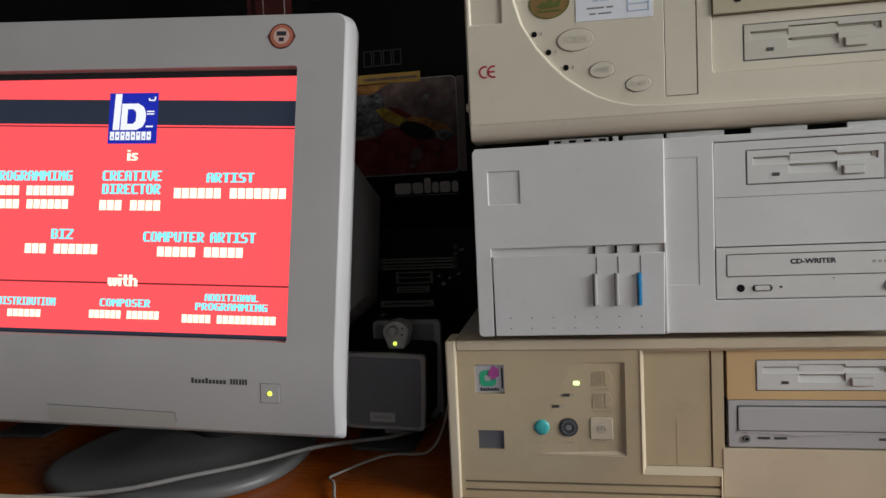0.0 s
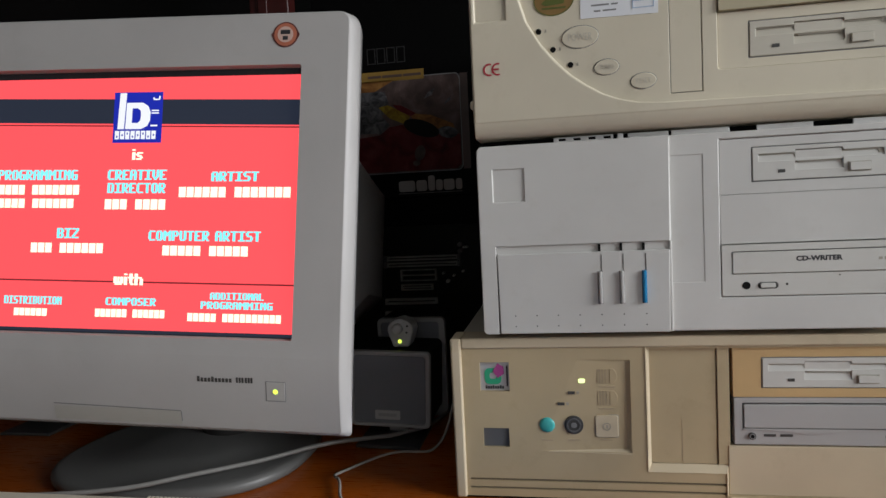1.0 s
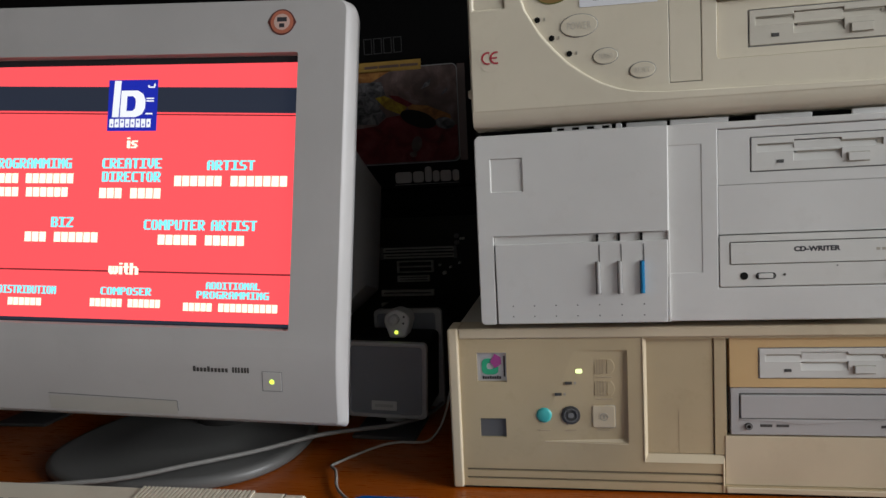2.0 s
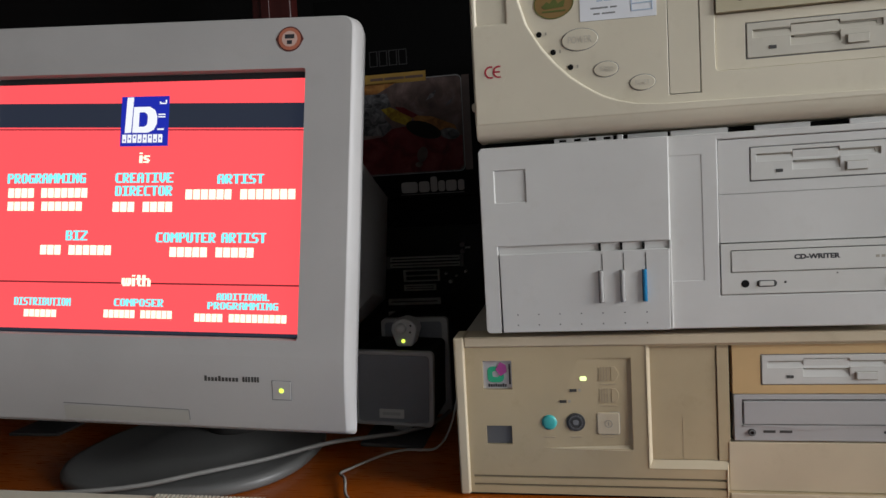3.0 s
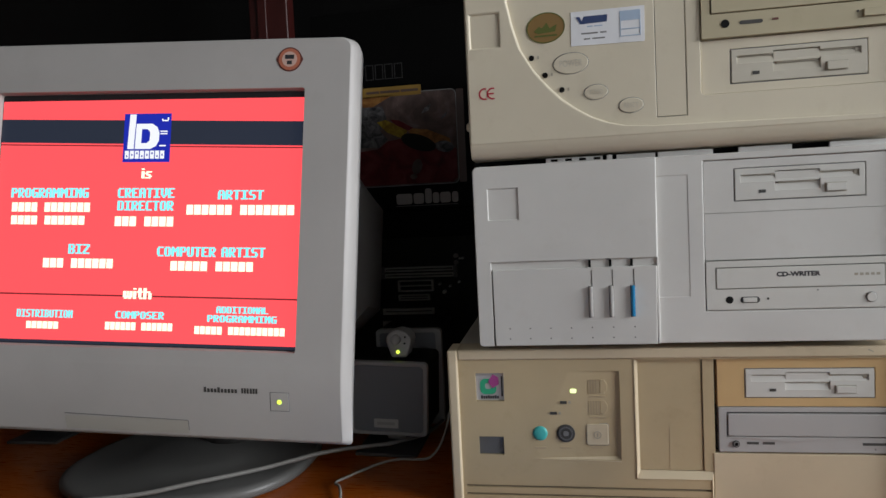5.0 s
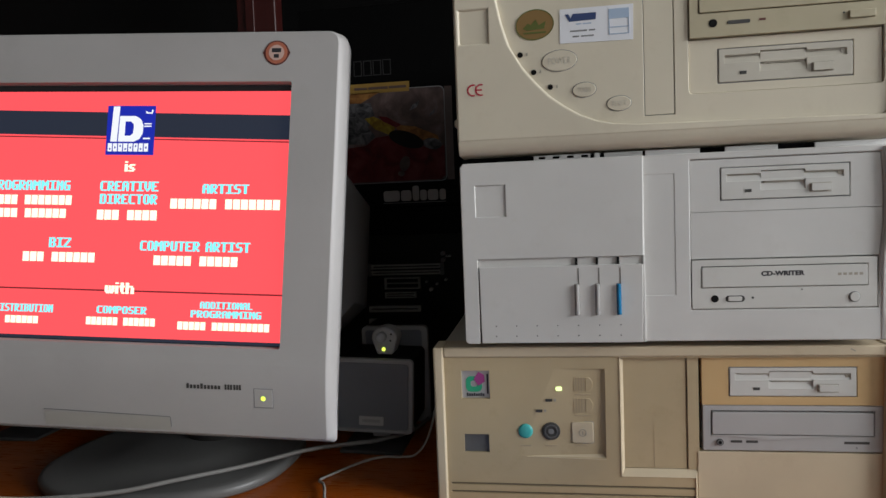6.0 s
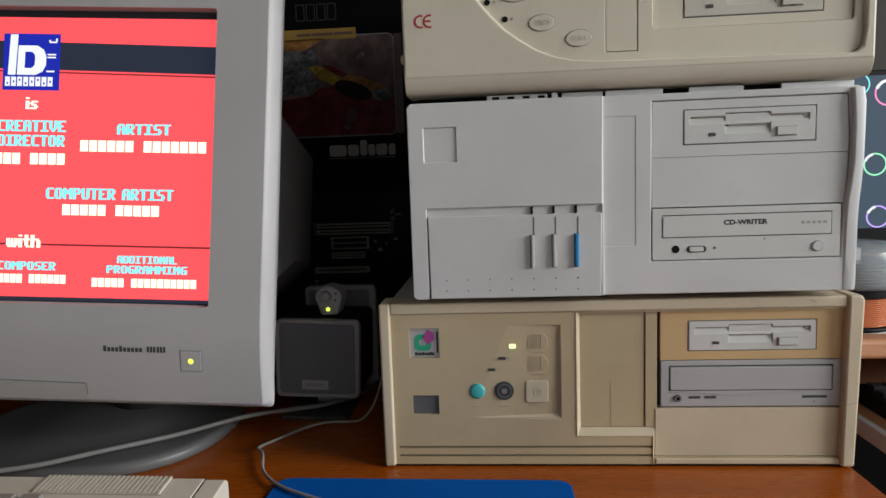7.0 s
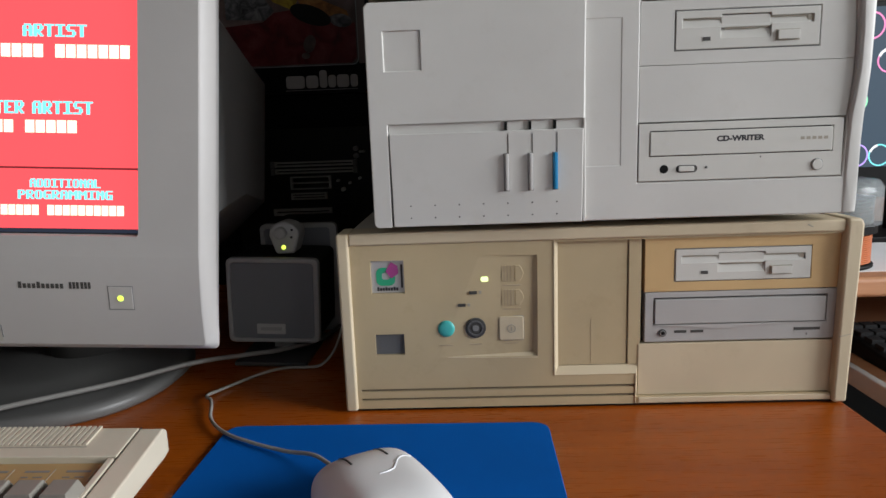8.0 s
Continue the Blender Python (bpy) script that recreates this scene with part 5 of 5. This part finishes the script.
for z0, z1, x0, x1, nm in ((0.9300, 0.9372, -0.181, -0.061, "memory_slot"), (0.9198, 0.9270, -0.181, -0.061, "memory_slot"), (0.8965, 0.9155, -0.158, -0.098, "connector"),
                           (0.8815, 0.8915, -0.158, -0.105, "connector"), (0.8585, 0.8685, -0.186, -0.099, "card_slot"), (0.8375, 0.8475, -0.187, -0.099, "card_slot")):
    zc = (z0 + z1) / 2
    cuts = [rect(x0 + 0.004, x1 - 0.004, zc - 0.0011, zc + 0.0011)] if nm != "connector" else [rect(x0 + 0.003, x1 - 0.003, z0 + 0.002, zc - 0.001), rect(x0 + 0.003, x1 - 0.003, zc + 0.001, z1 - 0.002)]
    sl = part(nm, plate(rect(x0, x1, z0, z1), 0.456, 0.4632, cuts), SLOT_GREY, board, bevel=0.0004)
    if nm == "memory_slot":
        for lx in (x0 - 0.003, x1 - 0.002):
            part("latch", box(lx, lx + 0.005, 0.451, 0.463, z0 - 0.001, z1 + 0.001), SLOT_DARK, sl)
for cx, cz, r in ((-0.0585, 0.9535, 0.0036), (-0.0585, 0.943, 0.0036), (-0.052, 0.949, 0.0018), (-0.0475, 0.949, 0.0018), (-0.055, 0.9105, 0.002), (-0.087, 0.908, 0.002), (-0.08, 0.895, 0.003), (-0.07, 0.904, 0.0018)):
    part("capacitor", disc(cx, cz, r, 0.452, 0.463, 14), PRINT_GREY if r > 0.003 else SLOT_GREY, board)
for k in range(6):
    part("chip", box(-0.095 + 0.011 * (k % 3), -0.087 + 0.011 * (k % 3), 0.4605, 0.4632, 0.868 + 0.012 * (k // 3), 0.875 + 0.012 * (k // 3)), BLACK, board)

# ---- on the desk ----
padm = pose(0.032, -0.135, DESK_Z, 0, 0, -0.8)
padt = thing("mousepad", padm, "blue cloth mousepad with rounded corners", "mousepad", local=True)
pb = bmesh.new()
f = pb.faces.new([pb.verts.new((x, y, 0.0)) for x, y in round_rect(-0.1215, 0.1215, -0.10, 0.106, 0.012)])
g = bmesh.ops.extrude_face_region(pb, geom=[f])["geom"]
bmesh.ops.translate(pb, verts=[v for v in g if isinstance(v, bmesh.types.BMVert)], vec=(0, 0, 0.0028))
part("cloth", pb, PAD_BLUE, padt, bevel=0.0008)

mm = pose(0.052, -0.170, DESK_Z + 0.0028, 0, 0, 30)
mouse = thing("computer_mouse", mm, "white three-button mouse with a grey cable", "mouse", local=True)


def mouse_width(y):
    return 0.0315 * (1 - (0.16 * (y / 0.056) ** 6 if y > 0 else 0.42 * (-y / 0.056) ** 5))


def mouse_top(x, y):
    """Height of the mouse's shell at a place."""
    high = 0.0375 * (1 - 0.44 * max(0.0, y / 0.056) ** 3.2) * (1 - 0.75 * max(0.0, -y / 0.056) ** 3)
    c = min(1.0, (abs(x) / mouse_width(y)) ** 1.818)
    return high * math.sqrt(1 - c * c) ** 0.6


rows = []
for k in range(25):
    y = -0.056 + 0.112 * k / 24
    wd = mouse_width(y)
    ring = []
    for j in range(28):
        a = math.pi * j / 27
        c = math.cos(a)
        x = wd * math.copysign(abs(c) ** 0.55, c)
        ring.append((x, y, 0.0 if j in (0, 27) else mouse_top(x, y)))
    rows.append(ring)
part("shell", loft(rows), MOUSE_WHITE, mouse, smooth=True)
for sx in (-0.0118, 0.0098):
    part("button_seam", tube([(sx, y, mouse_top(sx, y) - 0.0002) for y in (0.044, 0.038, 0.033, 0.028, 0.022)], 0.0007, 6, 4), SHADOW_GAP, mouse)
# Ridge drawn whiter than the shell, as a painted highlight on the step.
part("button_ridge", tube([(x, y, mouse_top(x, y) - 0.0001) for x, y in ((-0.003, 0.003), (0.002, 0.003), (0.006, 0.0045), (0.009, 0.0085), (0.0115, 0.0125), (0.016, 0.0165), (0.0225, 0.0185))], 0.0006, 6, 4), LABEL_WHITE, mouse)
grip = bmesh.new()
band = []
for k in range(9):
    y = -0.030 + 0.048 * k / 8
    dip = 0.010 * (abs(k - 4) / 4) ** 2
    wd = mouse_width(y)
    band.append([grip.verts.new((-x - 0.0005, y, z + 0.0002)) for x, z in ((wd, 0.003), (wd, 0.012 - dip * 0.5), (wd * 0.985, mouse_top(wd * 0.985, y) - 0.004 - dip * 0.3))])
for a, b in zip(band, band[1:]):
    for k in range(2):
        grip.faces.new((a[k], a[k + 1], b[k + 1], b[k]))
part("side_grip", grip, GREY_DRIVE, mouse, smooth=True)
front = mm @ Vector((-0.002, 0.054, 0.006))
solid("mouse_cable", tube([tuple(front), (-0.004, -0.094, 0.763), (-0.03, -0.077, 0.7585), (-0.058, -0.0615, 0.7572), (-0.086, -0.0425, 0.7565), (-0.106, -0.018, 0.756), (-0.1155, 0.007, 0.757), (-0.1205, 0.018, 0.7575),
    (-0.1275, 0.0275, 0.757), (-0.123, 0.046, 0.7545), (-0.107, 0.071, 0.7545), (-0.092, 0.089, 0.7545), (-0.076, 0.098, 0.7545), (-0.058, 0.098, 0.7545), (-0.043, 0.100, 0.757), (-0.032, 0.115, 0.770), (-0.025, 0.14, 0.80), (-0.021, 0.16, 0.84), (-0.03, 0.2, 0.85), (-0.032, 0.3, 0.80), (-0.03, 0.4, 0.7545)], 0.0014, 10, 8),
    CABLE_GREY, "thin light grey mouse cable curling on the desk", "cable", smooth=True)
solid("keyboard_cable", tube([(-0.44, -0.075, 0.7745), (-0.36, -0.066, 0.7735), (-0.30, -0.045, 0.772), (-0.255, -0.014, 0.772), (-0.205, 0.025, 0.771), (-0.153, 0.066, 0.773), (-0.112, 0.098, 0.769), (-0.085, 0.122, 0.7655), (-0.055, 0.19, 0.7585), (-0.035, 0.36, 0.7555)], 0.0023, 10, 8),
    SHADED_CABLE, "thick light grey cable running over the monitor foot", "cable", smooth=True)

# ---- the keyboard ----
km = pose(-0.1045, -0.091, DESK_Z, 0, 0, -1)
kb = thing("keyboard", km, "cream keyboard with ribbed rear edge and grey keys", "keyboard", local=True)
SL = 0.17


def kz(y):
    return 0.0345 + SL * y


def wedge(x0, x1, y0, y1, z0, lift):
    """A bar between two depths whose upper face follows the keyboard's slope."""
    return loft([[(x, y0, z0), (x, y0, kz(y0) + lift), (x, y1, kz(y1) + lift), (x, y1, z0)] for x in (x0, x1)])


part("rear_body", loft([[(x, y, z) for y, z in ((0.0, 0.0), (0.0, 0.031), (-0.003, kz(-0.003)), (-0.032, kz(-0.032)), (-0.032, 0.0))] for x in (-0.46, -0.0172)]), KB_CREAM, kb, bevel=0.001)
part("tray", wedge(-0.46, -0.0172, -0.165, -0.032, 0.0, -0.0135), SHADOW_GAP, kb)
part("front_lip", wedge(-0.46, -0.0172, -0.176, -0.165, 0.0, -0.001), KB_CREAM, kb, bevel=0.001)
part("end_cap", loft([[(x, y, z) for y, z in ((0.0, 0.016), (0.0, 0.031), (-0.004, kz(-0.004)), (-0.172, kz(-0.172)), (-0.176, 0.002), (-0.10, 0.004), (-0.006, 0.014))] for x in (-0.0165, 0.0)]), KB_CREAM, kb, bevel=0.0022, seg=3)
part("cap_seam", wedge(-0.0173, -0.0164, -0.172, -0.001, 0.002, -0.0012), SHADOW_GAP, kb)
for k in range(27):
    x = -0.0435 - k * 0.0037
    part("rib", wedge(x - 0.0011, x + 0.0011, -0.0215, -0.0025, 0.02, 0.0013), KB_CREAM, kb)
part("rib_edge", wedge(-0.1425, -0.0415, -0.0232, -0.0222, 0.02, 0.0002), INK_SOFT, kb)
part("inner_rim", wedge(-0.0215, -0.0174, -0.165, -0.034, 0.004, 0.0004), KB_CREAM, kb, bevel=0.0007)
part("divider", wedge(-0.1172, -0.1096, -0.165, -0.032, 0.004, -0.002), KB_CREAM, kb, bevel=0.0006)
part("inner_rim", wedge(-0.1095, -0.1056, -0.165, -0.034, 0.004, 0.0006), KB_CREAM, kb, bevel=0.0007)
strip = part("label_strip", wedge(-0.1054, -0.0218, -0.0525, -0.0322, 0.004, -0.0045), KB_STRIP, kb, "tan label strip with printed marks")
for k in range(3):
    x = -0.036 - 0.0262 * k
    part("print_mark", wedge(x - 0.009, x + 0.0065, -0.0405, -0.0388, 0.01, -0.0043), INK_GREY, strip)
    part("print_mark", wedge(x - 0.0085, x - 0.004, -0.0452, -0.0443, 0.01, -0.0043), INK_GREY, strip)
    part("print_mark", wedge(x - 0.001, x + 0.005, -0.0452, -0.0443, 0.01, -0.0043), INK_GREY, strip)
    part("print_line", wedge(x + 0.0088, x + 0.0094, -0.049, -0.0375, 0.01, -0.0043), INK_SOFT, strip)
part("indicator_lamp", wedge(-0.1005, -0.0945, -0.0478, -0.0432, 0.01, -0.0030), LED_GREEN, strip, "lit yellow-green lamp")


def key_mesh(w, d):
    return loft([[(sx * w * a, sy * d * b - sh, z) for sx, sy in ((-0.5, -0.5), (0.5, -0.5), (0.5, 0.5), (-0.5, 0.5))] for a, b, sh, z in ((1.0, 1.0, 0, 0.0), (0.94, 0.94, 0, 0.004), (0.76, 0.72, -0.001, 0.0105), (0.70, 0.66, -0.001, 0.0108))])


key_face = part("key", key_mesh(0.0192, 0.018), KEY_GREY, kb)
spots = [(-0.0285 - 0.0205 * c, -0.0695 - 0.019 * r) for r in range(5) for c in range(4)] + [(-0.129 - 0.0205 * c, -0.0405 - 0.019 * r) for r in range(6) for c in range(8)]
for k, (x, y) in enumerate(spots):
    ob = key_face if k == 0 else new("key", key_face.data)
    ob.parent = kb
    ob.matrix_basis = Matrix.Translation((x, y, kz(y) - 0.0025)) @ pose(0, 0, 0, math.degrees(math.atan(SL)), 0, 0)

# ---- the second desk ----
desk_b = thing("desk", pose(1.2, 0.7, 0.0), "light beech desk with a pull-out keyboard tray", "desk")
part("tabletop", box(0.47, 2.2, 0.406, 1.35, DESK_Z - 0.03, DESK_Z), BEECH, desk_b, bevel=0.008, seg=3)
tray = part("keyboard_tray", box(0.622, 1.6, 0.1, 0.72, 0.622, 0.638), BEECH, desk_b)
part("tray_edge", box(0.610, 0.622, 0.1, 0.72, 0.616, 0.641), STEEL, tray, bevel=0.002)
part("tray_bracket", box(0.63, 0.65, 0.5, 0.7, 0.641, DESK_Z - 0.03), SHADOW_GAP, tray)
for x in (0.45, 2.15):
    part("side_panel", box(x, x + 0.02, 0.75, 1.3, 0.0, DESK_Z - 0.031), SHADOW_GAP, desk_b)
part("back_panel", box(0.47, 2.15, 1.2, 1.22, 0.1, DESK_Z - 0.031), BLACK, desk_b)
solid("paper_sheet", box(0.52, 1.0, 0.441, 0.72, DESK_Z, DESK_Z + 0.0008), PAPER, "white sheet of paper lying on the beech desk", "paper")

spx, spy, spz = 0.6435, 0.50, DESK_Z + 0.0008
spin = thing("disc_spindle", pose(spx, spy, spz), "clear tub of orange-edged discs on a black base", "disc spindle")
part("base", turned(spx, spy, [(0.060, spz), (0.0635, spz + 0.002), (0.0635, spz + 0.006), (0.060, spz + 0.0075)], 48), BLACK, spin, smooth=True)
for k in range(14):
    z = spz + 0.0085 + k * 0.003
    part("disc", turned(spx, spy, [(0.0598, z), (0.06, z + 0.0003), (0.06, z + 0.0018), (0.0598, z + 0.0021)], 48), DISC_ORANGE, spin)
part("disc_stack", turned(spx, spy, [(0.0598, spz + 0.051), (0.066, spz + 0.053), (0.066, spz + 0.064), (0.06, spz + 0.066)], 48), BLACK, spin)
for k in range(8):
    z = spz + 0.067 + k * 0.0046
    part("disc", turned(spx, spy, [(0.0598, z), (0.06, z + 0.0003), (0.06, z + 0.0038), (0.0598, z + 0.0041)], 48), DISC_GREY, spin)
part("inner_hub", turned(spx, spy, [(0.018, spz + 0.065), (0.017, spz + 0.12)], 24), GREY_DRIVE, spin)
cover = part("cover", turned(spx, spy, [(0.0650, spz + 0.064), (0.071, spz + 0.066), (0.0705, spz + 0.120), (0.064, spz + 0.129), (0.02, spz + 0.131), (0.0001, spz + 0.131)], 48), glass, spin, "clear plastic cover", smooth=True)

kb2 = thing("keyboard", pose(0.9, 0.42, 0.638), "black keyboard on the pull-out tray", "keyboard")
part("body", loft([[(x, 0.30, 0.638), (x, 0.30, 0.652), (x, 0.47, 0.668), (x, 0.47, 0.638)] for x in (0.645, 1.09)]), BLACK, kb2, bevel=0.004)
for r in range(6):
    for c in range(8):
        y = 0.312 + 0.0255 * r
        z = 0.652 + 0.094 * (y - 0.30)
        part("key", box(0.656 + 0.021 * c, 0.673 + 0.021 * c, y, y + 0.019, z, z + 0.007), KEY_BLACK, kb2)

flat = thing("flat_monitor", pose(0.92, 0.75, DESK_Z), "black flat monitor with coloured ring wallpaper", "monitor")
part("stand_foot", box(0.80, 1.04, 0.66, 0.84, DESK_Z, DESK_Z + 0.012), BLACK, flat, bevel=0.004)
part("stand_neck", box(0.89, 0.95, 0.735, 0.755, DESK_Z + 0.01, 0.9), BLACK, flat)
hs = part("housing", plate(round_rect(0.635, 1.205, 0.845, 1.168, 0.008), 0.7, 0.735), BLACK, flat, bevel=0.003)
sc = part("screen", plate(rect(0.645, 1.195, 0.884, 1.158), 0.6985, 0.6995), WALLPAPER, hs, "slate blue screen with glowing rings")
for cx, cz, r, mt in ((0.808, 1.127, 0.0235, RING_PINK), (0.790, 1.000, 0.0205, RING_GREEN), (0.798, 0.905, 0.0205, RING_VIOLET), (0.838, 0.9045, 0.0195, RING_CYAN), (0.843, 1.068, 0.0215, RING_PINK), (0.757, 1.143, 0.0195, RING_CYAN)):
    ring = part("ring", plate(oval(cx, cz, r, r, 40), 0.6978, 0.6982, [oval(cx, cz, r * 0.87, r * 0.87, 40)]), mt, sc)
    part("glint", plate([(cx + k * r * math.cos(radians(a)), cz + k * r * math.sin(radians(a))) for k, aa in ((1.02, range(105, 161, 11)), (0.8, range(160, 104, -11))) for a in aa], 0.6973, 0.6977), SCREEN_WHITE, ring)
